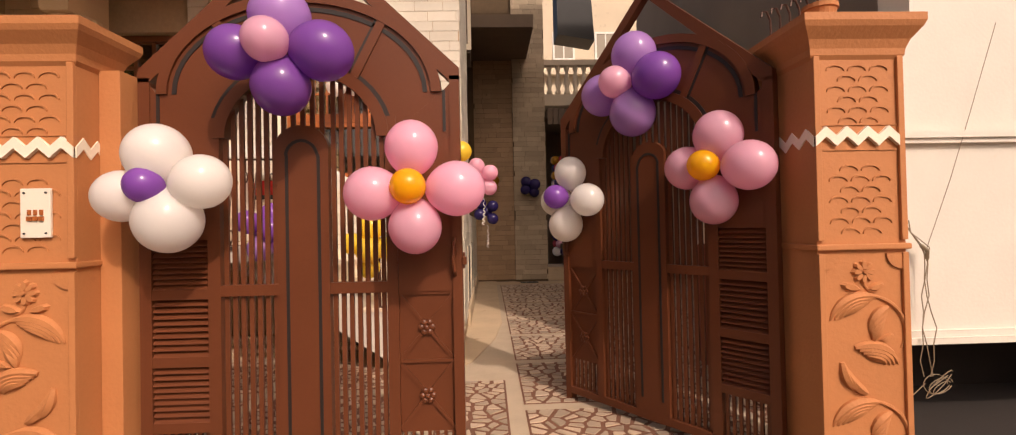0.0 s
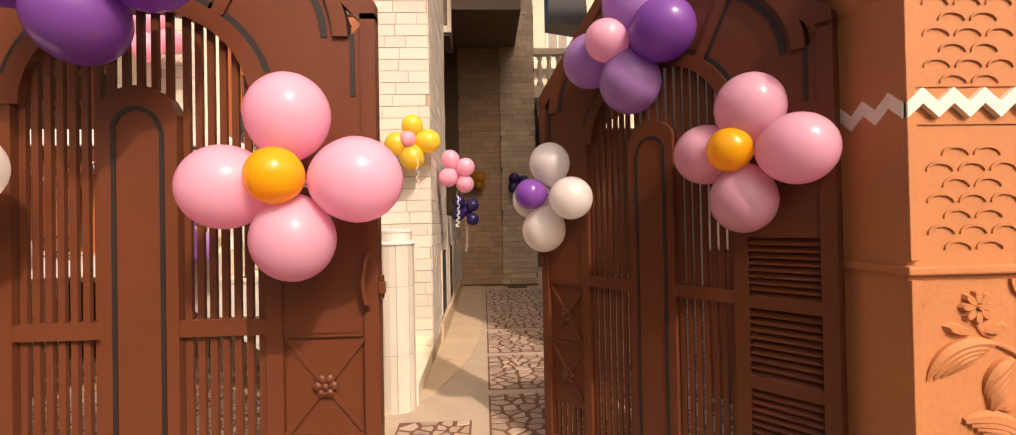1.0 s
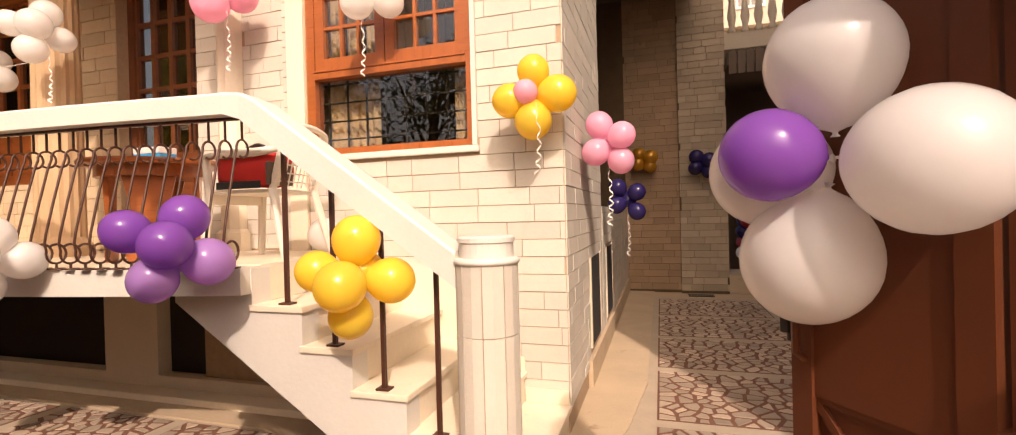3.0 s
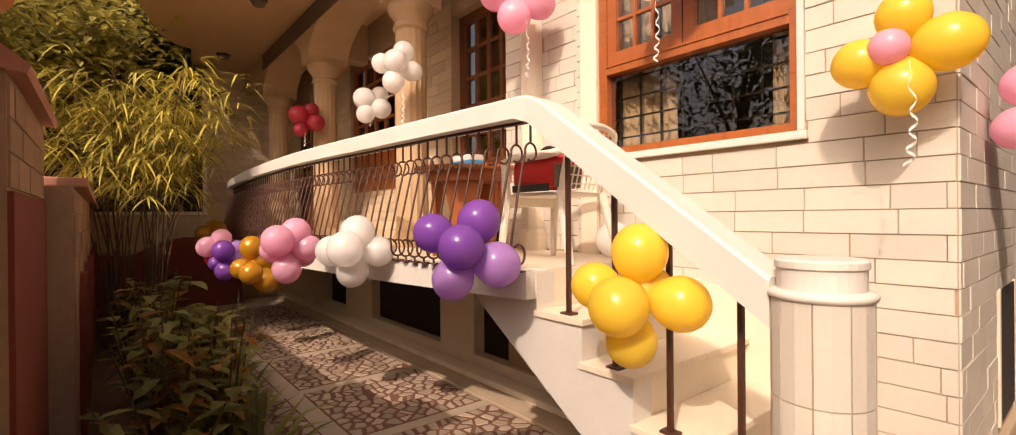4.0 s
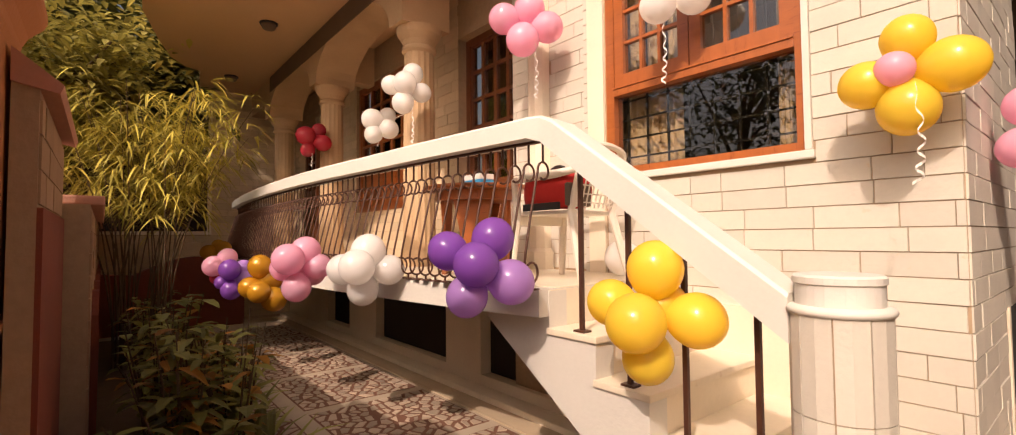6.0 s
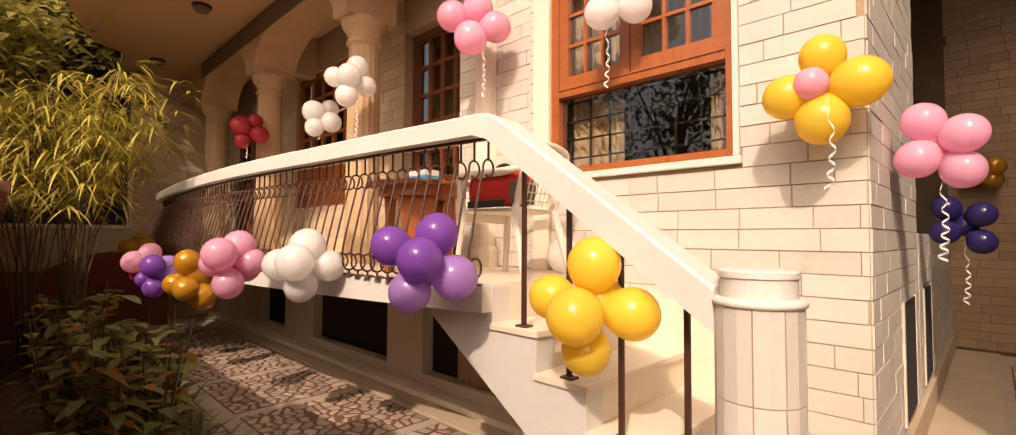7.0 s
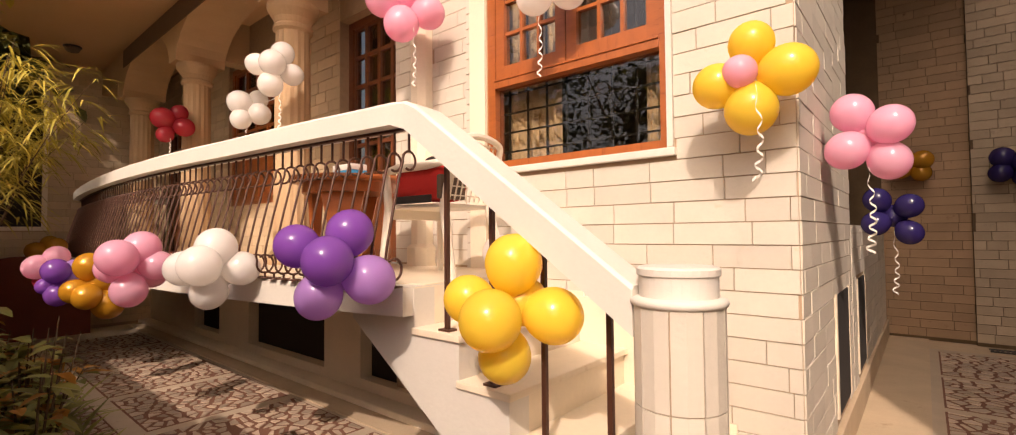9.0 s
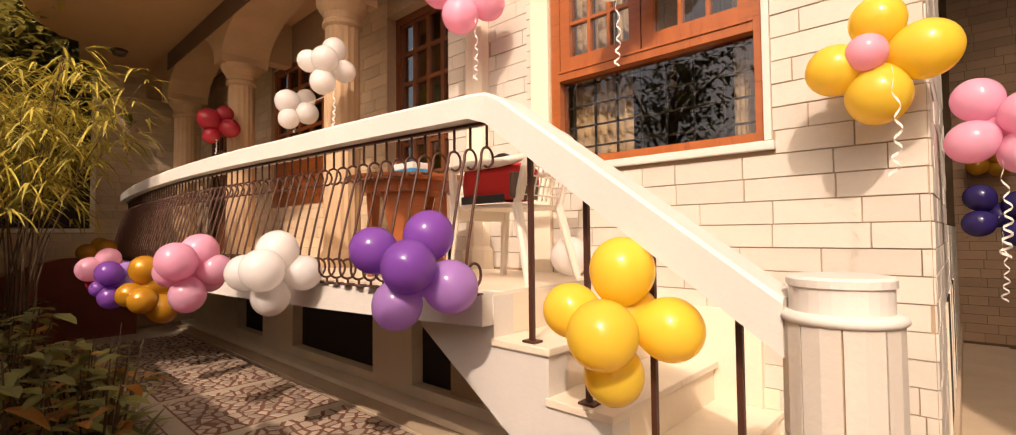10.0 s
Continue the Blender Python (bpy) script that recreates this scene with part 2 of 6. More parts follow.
def strip(bm, outer, inner, a, b, axis="y"):
    """A flat ribbon between two polylines of the same length, pushed from a to b."""
    for i in range(len(outer) - 1):
        prism(bm, [outer[i], outer[i + 1], inner[i + 1], inner[i]], a, b, axis)
    return bm


def tube(bm, pts, r, sides=6):
    """A round rod along points; r is one radius or one for each point."""
    pts = [Vector(p) for p in pts]
    rs = r if isinstance(r, (list, tuple)) else [r] * len(pts)
    rings, ref = [], None
    for i, p in enumerate(pts):
        d = (pts[min(i + 1, len(pts) - 1)] - pts[max(i - 1, 0)]).normalized()
        if ref is None:
            ref = d.orthogonal().normalized()
        ref = (ref - d * ref.dot(d)).normalized()
        o = d.cross(ref)
        rings.append([bm.verts.new(p + (ref * math.cos(2 * math.pi * k / sides) + o * math.sin(2 * math.pi * k / sides)) * rs[i]) for k in range(sides)])
    for a, b in zip(rings, rings[1:]):
        for k in range(sides):
            bm.faces.new((a[k], a[(k + 1) % sides], b[(k + 1) % sides], b[k]))
    bm.faces.new(rings[0][::-1])
    bm.faces.new(rings[-1])
    return bm


def lathe(bm, profile, centre=(0, 0, 0), n=24, squash=1.0):
    """Rings of (radius, height) about a vertical axis."""
    rings = []
    for r, z in profile:
        rings.append([bm.verts.new((centre[0] + r * math.cos(2 * math.pi * k / n), centre[1] + squash * r * math.sin(2 * math.pi * k / n), centre[2] + z)) for k in range(n)])
    for a, b in zip(rings, rings[1:]):
        for k in range(n):
            bm.faces.new((a[k], a[(k + 1) % n], b[(k + 1) % n], b[k]))
    bm.faces.new(rings[0][::-1])
    bm.faces.new(rings[-1])
    return bm


def arc(cx, cz, rx, rz, a0, a1, n):
    return [(cx + rx * math.cos(radians(a0 + (a1 - a0) * i / n)), cz + rz * math.sin(radians(a0 + (a1 - a0) * i / n))) for i in range(n + 1)]


# ---- stone tiles on walls ----
ROW = 0.115
GAP = 0.0038


def tile_mesh(material, thick=0.008):
    bm = bmesh.new()
    box(bm, 0, 1, -thick, 0.002, 0, 1)
    for v in bm.verts:
        if v.co.y < 0:
            v.co.x += 0.005 if v.co.x < 0.5 else -0.005
            v.co.z += 0.014 if v.co.z < 0.5 else -0.014
    return mesh_of(bm, "tile", material)


TILE = tile_mesh(CLAD)
GREYTILE = tile_mesh(GREYCLAD, 0.018)
DEEPSHADETILE = tile_mesh(DEEPSHADECLAD)
SHADETILE = tile_mesh(SHADECLAD)


def clad(wall, origin, yaw, width, z0, z1, holes=(), mesh=None, mean=0.36, single=300, near=None, seed=1, first=None):
    """Tiles on a wall face. origin: its left end as seen from outside; yaw: turn of the face; holes: (u0, u1, z0, z1). Up to `single`
    tiles nearest to u = near are objects of their own; the rest are joined."""
    rnd = random.Random(seed)
    mesh = mesh or TILE
    face = pose(origin[0], origin[1], 0, 0, 0, yaw)
    todo = []
    z = z0
    odd = 0
    while z < z1 - 0.03:
        h = min(first if first and not odd else ROW, z1 - z)
        u = -rnd.uniform(0.05, 0.35)
        while u < width:
            w = mean * rnd.choice((0.55, 0.9, 1.0, 1.0, 1.1, 1.25))
            a, b = max(u, 0), min(u + w, width)
            u += w
            spans = [(a, b)]
            for h0, h1, hz0, hz1 in holes:
                if hz0 < z + h * 0.6 and hz1 > z + h * 0.4:
                    cut = []
                    for s, e in spans:
                        if e <= h0 or s >= h1:
                            cut.append((s, e))
                        else:
                            if s < h0:
                                cut.append((s, h0))
                            if e > h1:
                                cut.append((h1, e))
                    spans = cut
            for s, e in spans:
                if e - s > 0.03:
                    todo.append((s + GAP / 2, z + GAP / 2, e - s - GAP, h - GAP, rnd.uniform(-0.002, 0.003)))
        z += h
        odd += 1
    mid = width / 2 if near is None else near
    todo.sort(key=lambda q: abs(q[0] - mid) + 0.4 * abs(q[1] - 1.4))
    for s, zz, w, h, out in todo[:single]:
        ob = new("tile", mesh)
        ob.parent = wall
        ob.matrix_local = wall.matrix_world.inverted() @ face @ pose(s, -out, zz) @ Matrix.Diagonal((w, 1, h, 1))
    rest = todo[single:]
    if rest:
        bm = bmesh.new()
        for s, zz, w, h, out in rest:
            box(bm, s, s + w, -0.012 - out, 0.002, zz, zz + h)
        ob = new("tiles", mesh_of(bm, "tiles", mesh.materials[0]))
        ob.parent = wall
        ob.matrix_local = wall.matrix_world.inverted() @ face
        tagged(ob, kind="stuff")

# ---- ground ----
bm = bmesh.new()
for x0, x1, y0, y1 in ((-150, 150, -150, 150),):
    bm.faces.new([bm.verts.new(p) for p in ((x0, y0, 0), (x1, y0, 0), (x1, y1, 0), (x0, y1, 0))])
setting("ground", bm, ASPHALT, "dusty grey street surface", "ground")
setting("yard_floor", boxes((-10, 6, 2.1, 21, -0.1, 0.004)), CONCRETE, "plain beige concrete strip along the house", "floor")

# ---- the house ----
WX0, WX1, WZ0, WZ1 = -2.20, -0.87, 1.92, 3.45
house = thing("wall_front", "cream stone-tiled house front with a wooden window", "wall", kind="structure")
part("wall_base", boxes((-2.42, WX0, 5.35, 5.6, 0, 6.4), (WX1, -0.25, 5.35, 5.6, 0, 6.4), (WX0, WX1, 5.35, 5.6, 0, WZ0), (WX0, WX1, 5.35, 5.6, WZ1, 6.4)), JOINT, house)
part("pilaster_strip", boxes((-2.37, -2.215, 5.325, 5.352, 1.2, 4.3), bevel=0.004), CREAM, house, "smooth cream painted strip beside the window")
bm = bmesh.new()
lathe(bm, [(0.0, 1.2), (0.15, 1.2), (0.15, 1.35), (0.115, 1.38), (0.115, 4.2)], (-2.93, 5.37, 0), 10)
part("half_column", bm, CREAM, house, "half-round fluted pilaster beside the door")
part("door_jamb_wall", boxes((-3.29, -2.42, 5.36, 5.6, 0, 6.4)), JOINT, house)

side = thing("wall_side", "cream stone-tiled side wall of the house", "wall", kind="structure")
part("wall_base", boxes((-0.5, -0.25, 5.6, 7.3, 0, 6.4), (-0.5, -0.25, 7.3, 11.3, 0, 1.5)), JOINT, side)
# recess walls coloured dark for the shade in them
part("recess_wall", boxes((-1.3, -1.1, 7.3, 11.3, 1.5, 7), (-1.1, -0.5, 7.1, 7.3, 1.5, 7)), BROWN_AND_SHADE, side)
back = thing("wall_back", "shaded grey-brown stone-tiled wall closing the passage", "wall", kind="structure")
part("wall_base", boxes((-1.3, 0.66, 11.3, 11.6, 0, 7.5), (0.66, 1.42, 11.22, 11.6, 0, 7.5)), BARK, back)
house_upper = setting("wall_upper", boxes((-10.3, -0.25, 5.62, 6.0, 4.1, 6.4)), CREAM, "cream upper storey wall", "wall")

# plinth under the porch
plinth = thing("plinth_wall", "cream painted plinth wall with dark basement openings", "wall", kind="structure")
OPEN = [(-3.74, -2.30), (-6.1, -4.36), (-7.9, -7.0)]
rows, x = [], -0.9
for a, b in OPEN:
    rows.append((b, x, 5.30, 5.5, 0, 1.07))
    rows.append((a, b, 5.30, 5.5, 0, 0.16))
    rows.append((a, b, 5.30, 5.5, 0.90, 1.07))
    x = a
rows.append((-10, x, 5.30, 5.5, 0, 1.07))
part("wall_base", boxes(*rows), CREAM, plinth)
# flat dark sheets stand for the shade inside the openings
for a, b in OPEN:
    part("basement_shade_sheet", boxes((a - 0.02, b + 0.02, 5.42, 5.48, 0.15, 0.91)), SHADE_BLACK, plinth, "dark sheet as the basement opening's shade")
part("kerb", boxes((-10, -1.2, 5.12, 5.30, 0.004, 0.07), bevel=0.012), CREAM, plinth, "low painted kerb at the wall's foot")

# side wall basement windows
for y0, y1 in ((6.40, 7.0), (7.65, 8.25)):
    part("vent_frame", boxes((-0.25, -0.232, y0 - 0.05, y0, 0.3, 1.06), (-0.25, -0.232, y1, y1 + 0.05, 0.3, 1.06)), CREAM, side)
    part("vent_pane", boxes((-0.25, -0.236, y0, y1, 0.3, 1.05)), SHADE_BLACK, side, "dark basement window")

part("plinth_ledge", boxes((-0.25, -0.212, 6.2, 11.28, 0.004, 0.24), bevel=0.01), CONCRETE, side, "low worn ledge at the wall's foot")

# porch slab with a gently bowed front


def bow(x):
    """y of the porch's front line at x."""
    t = (x + 5.3) / 3.7
    return 3.85 + (0.40 if x > -5.3 else 0.22) * t * t


XS = [-1.72 - 0.2425 * i for i in range(31)]
XEND = XS[-1]
front = [(x - 0.006 * (i == 0), bow(x)) for i, x in enumerate(XS)]
tail = [(XEND - 0.12, bow(XEND) + 0.10), (XEND - 0.2, bow(XEND) + 0.3), (XEND - 0.22, 5.3)]
line = front + tail
bm = bmesh.new()
prism(bm, [(x, y - 0.02) for x, y in line] + [(-1.727, 5.35)], 1.06, 1.2, "z")
bmesh.ops.triangulate(bm, faces=[f for f in bm.faces if len(f.verts) > 4])
slab = setting("porch_floor", bm, WHITE, "white painted cantilevered porch slab", "porch")
part("floor_finish", prism(bmesh.new(), [(x, y + 0.12) for x, y in line] + [(-1.74, 5.35)], 1.2, 1.206, "z"), MARBLE, slab, "cream marble floor finish")
porch_wall = thing("wall_porch", "shaded stone-tiled wall at the back of the porch", "wall", kind="structure")
part("wall_base", boxes((-5.3, -4.25, 5.40, 5.6, 1.0, 4.2), (-7.0, -5.3, 5.40, 5.6, 1.0, 1.85),
                        (-10.2, -7.0, 5.40, 5.6, 1.0, 4.2), (-7.0, -5.3, 5.40, 5.6, 3.7, 4.2), (-4.25, -3.29, 5.40, 5.6, 3.6, 4.2)), JOINT, porch_wall)

# end wall with a dark sheet for the shade in its window
end_wall = thing("wall_end", "stone-tiled end wall with a dark opening, partly in sun", "wall", kind="structure")
part("wall_base", boxes((-10.3, -10.0, 3.95, 5.6, 0, 5.0), (-10.3, -10.0, 0.5, 3.95, 0, 1.62)), JOINT, end_wall)
part("window_shade_sheet", boxes((-10.28, -10.2, 0.5, 3.95, 1.62, 3.3)), SHADE_BLACK, end_wall, "black sheet as the unlit window's shade")
part("window_jamb", boxes((-10.02, -9.97, 3.90, 3.96, 1.60, 4.1), (-10.02, -9.96, 1.6, 3.96, 1.56, 1.62)), CREAM, end_wall)

# porch ceiling with a curved outer edge, beam and arch
edge = [(-2.3, 4.0), (-3.0, 3.68), (-4.0, 3.38), (-5.0, 3.02), (-5.9, 2.72), (-6.9, 2.78), (-7.9, 3.02), (-8.5, 3.2), (-8.85, 3.42), (-8.95, 3.62), (-10.0, 3.75)]
bm = bmesh.new()
prism(bm, edge + [(-10.0, 5.6), (-2.62, 5.6), (-2.62, 4.9)], 4.15, 4.36, "z")
setting("ceiling", bm, CEIL, "tan painted porch ceiling with a curved edge", "ceiling")
AY0, AY1 = 4.58, 5.10
arch = thing("porch_arch", "cream plaster arches on columns along the porch", "arch", kind="structure")
COLS = (-4.10, -6.48, -8.75)
for a, b in zip(COLS, COLS[1:]):
    mid, hw = (a + b) / 2, (a - b) / 2 - 0.12
    pts = arc(mid, 3.50, hw, 0.52, 0, 180, 18)
    bm = bmesh.new()
    strip(bm, [(x, 4.148) for x, z in pts], pts, AY0, AY1)
    part("arch_span", bm, TAN, arch)
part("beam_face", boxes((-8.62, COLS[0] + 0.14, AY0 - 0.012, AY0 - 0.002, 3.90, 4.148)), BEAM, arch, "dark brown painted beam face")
part("arch_spandrel", boxes((COLS[0] - 0.12, COLS[0] + 0.14, AY0, AY1, 3.50, 4.148), (COLS[1] - 0.12, COLS[1] + 0.12, AY0, AY1, 3.50, 4.148), (COLS[2] - 0.2, COLS[2] + 0.12, AY0, AY1, 3.5, 4.148)), TAN, arch)
part("cross_beam", boxes((COLS[1] - 0.1, COLS[1] + 0.1, 5.10, 5.4, 3.62, 4.148), (-9.95, COLS[2] - 0.2, AY0, AY1, 3.75, 4.148)), TAN, arch)


def column(x, y, r):
    ob = thing("porch_column", "round fluted cream column with a moulded capital", "column", "porch columns", at=(x, y, 1.206))
    bm = bmesh.new()
    n = 32
    prof = [(r, 0.14), (r * 0.97, 1.0), (r * 0.92, 2.06)]
    rings = [[bm.verts.new((q * (1 + 0.05 * (k % 2)) * math.cos(2 * math.pi * k / n), q * (1 + 0.05 * (k % 2)) * math.sin(2 * math.pi * k / n), z)) for k in range(n)] for q, z in prof]
    for a, b in zip(rings, rings[1:]):
        for k in range(n):
            bm.faces.new((a[k], a[(k + 1) % n], b[(k + 1) % n], b[k]))
    part("shaft", bm, TAN, ob)
    part("base", lathe(bmesh.new(), [(r * 1.35, 0), (r * 1.35, 0.06), (r * 1.2, 0.10), (r * 1.02, 0.15)]), TAN, ob, smooth=False)
    part("capital", lathe(bmesh.new(), [(r * 0.95, 2.05), (r * 1.12, 2.07), (r * 1.12, 2.10), (r, 2.12), (r * 1.1, 2.17), (r * 1.4, 2.23), (r * 1.45, 2.26), (r * 1.45, 2.294)]), TAN, ob)
    return ob


first_column = column(COLS[0], 4.84, 0.15)
for cx in COLS[1:]:
    copy_thing(first_column, pose(cx, 4.84, 1.206))
# ---- stairs ----
stairs = thing("stairs", "cream marble steps with a white stringer up to the porch", "stairs", kind="structure")
TREAD = [(-1.41, 1.0), (-1.12, 0.8), (-0.83, 0.6), (-0.54, 0.4), (-0.25, 0.2)]
bm = bmesh.new()
outline = [(-1.72, 1.19)]
px = -1.70
for x, z in TREAD:
    outline += [(px, z), (x, z)] if px != -1.70 else [(-1.72, 1.0), (x, z)]
    px = x
outline += [(-0.25, 0.0), (-0.72, 0.0), (-2.25, 1.0), (-2.25, 1.19)]
prism(bm, outline, 4.27, 4.40, "y")
bmesh.ops.triangulate(bm, faces=[f for f in bm.faces if len(f.verts) > 4])
part("stringer", bm, WHITE, stairs, "white painted stair stringer")
left = -1.72
for x, z in TREAD:
    part("riser", boxes((left, x - 0.012, 4.40, 5.35, max(z - 0.26, 0), z - 0.032)), MARBLE, stairs)
    part("tread", boxes((left - 0.012, x + 0.012, 4.258, 5.347, z - 0.032, z + 0.002), bevel=0.006), MARBLE, stairs)
    part("skirting", boxes((left, x, 5.325, 5.336, z + 0.004, z + 0.10), bevel=0.003), MARBLE, stairs)
    left = x
part("riser", boxes((-1.75, -1.722, 4.28, 5.32, 1.004, 1.195)), MARBLE, stairs)

# newel column at the foot
newel = thing("newel_post", "short round column faced with narrow cream marble strips", "newel post", at=(-0.40, 4.24, 0.004))
n = 9
for k in range(n):
    for z0, z1 in ((0.0, 0.42), (0.424, 0.92), (0.924, 1.225)):
        a0, a1 = 2 * math.pi * (k + 0.025) / n, 2 * math.pi * (k + 0.975) / n
        am = (a0 + a1) / 2
        pts = [(r * math.cos(a), r * math.sin(a)) for r, a in ((0.138, a0), (0.138, am), (0.138, a1), (0.09, a1), (0.09, a0))]
        part("marble_strip", prism(bmesh.new(), pts, z0, z1, "z"), CLAD, newel)
part("core", lathe(bmesh.new(), [(0.132, 0.0), (0.132, 1.22)], n=18), JOINT, newel)
part("collar", lathe(bmesh.new(), [(0.135, 1.222), (0.144, 1.226), (0.148, 1.236), (0.144, 1.246), (0.128, 1.252)], n=28), WHITE, newel, smooth=True)
part("cap_drum", lathe(bmesh.new(), [(0.120, 1.251), (0.120, 1.315), (0.126, 1.319), (0.126, 1.338), (0.118, 1.345)], n=28), WHITE, newel)

# ---- railing ----
railing = thing("railing", "dark iron scroll railing under a broad white handrail", "railing")
RZ0, RZ1 = 1.98, 2.09


def sweep_rail(bm, path, half):
    """A flat-topped bar along a plan line; each point is (x, y, bottom, top)."""
    rings = []
    for i, (x, y, z0, z1) in enumerate(path):
        a, b = path[max(i - 1, 0)], path[min(i + 1, len(path) - 1)]
        d = Vector((b[0] - a[0], b[1] - a[1])).normalized()
        o = Vector((-d.y, d.x)) * half
        c = 0.014
        rings.append([bm.verts.new(p) for p in ((x + o.x, y + o.y, z0), (x - o.x, y - o.y, z0), (x - o.x, y - o.y, z1 - c),
                                                (x - o.x * 0.85, y - o.y * 0.85, z1), (x + o.x * 0.85, y + o.y * 0.85, z1), (x + o.x, y + o.y, z1 - c))])
    for p, q in zip(rings, rings[1:]):
        for k in range(6):
            bm.faces.new((p[k], p[(k + 1) % 6], q[(k + 1) % 6], q[k]))
    bm.faces.new(rings[0][::-1])
    bm.faces.new(rings[-1])
    bmesh.ops.recalc_face_normals(bm, faces=bm.faces)
    return bm


def inset(x):
    """How far the handrail stands back from the slab's edge at x."""
    return 0.02 + 0.10 * min(1.0, max(0.0, (-1.72 - x) / 1.6))


top = [(x, y + inset(x), RZ0, RZ1) for x, y in line[1:]]
bend = [(-0.52, 4.25, 1.125, 1.285), (-1.0, 4.25, 1.47, 1.63), (-1.58, 4.25, 1.888, 2.045), (-1.67, 4.245, 1.95, 2.085), (-1.76, 4.23, RZ0, RZ1)]
part("handrail", sweep_rail(bmesh.new(), bend + top, 0.085), WHITE, railing, "broad white painted handrail")


def baluster_mesh():
    bm = bmesh.new()
    r = 0.0065
    low = [(0.055 + 0.052 * math.cos(radians(a)), 0.085 + 0.052 * math.sin(radians(a))) for a in range(20, -330, -22)]
    stem = [(0.112, 0.14), (0.104, 0.19), (0.06, 0.37), (0.012, 0.55)]
    high = [(-0.055 + 0.048 * math.cos(radians(a)), 0.612 + 0.046 * math.sin(radians(a))) for a in range(-10, 305, 22)]
    tube(bm, [(0, -o, z) for o, z in low[::-1] + stem + high], r)
    tube(bm, [(0, -0.055, 0), (0, -0.055, 0.036)], r)
    tube(bm, [(0, 0.055, 0.655), (0, 0.055, 0.772)], r)
    box(bm, -0.03, 0.03, -0.08, -0.03, 0, 0.008)
    return mesh_of(bm, "baluster", IRON, True)


BAL = baluster_mesh()
todo = []
pitch, need = 0.098, 0.0
for a, b in zip(line, line[1:]):
    a, b = Vector(a), Vector(b)
    d = b - a
    L = d.length
    s = need
    while s < L:
        p = a + d * (s / L)
        todo.append((p.x, p.y, math.atan2(-d.y, -d.x)))
        s += pitch
    need = s - L
for x, y, a in todo:
    ob = new("baluster", BAL)
    ob.parent = railing
    ob.matrix_world = Matrix.Translation((x, y + inset(x) - 0.045, 1.206)) @ Matrix.Rotation(a, 4, "Z")
part("top_strip", sweep_rail(bmesh.new(), [(x, y + inset(x), 1.966, 1.98) for x, y in line[:-1]], 0.012), IRON, railing)
for i, (x, z) in enumerate([(-1.53, 1.0), (-1.245, 0.8), (-0.97, 0.6), (-0.68, 0.4)]):
    t = 1.888 - (x + 1.58) * 0.72 + 0.02
    part("stair_post", boxes((x - 0.010, x + 0.010, 4.302, 4.322, z, t), (x - 0.035, x + 0.035, 4.285, 4.34, z, z + 0.012)), IRON, railing, "square iron post")

# ---- windows and doors of the house ----


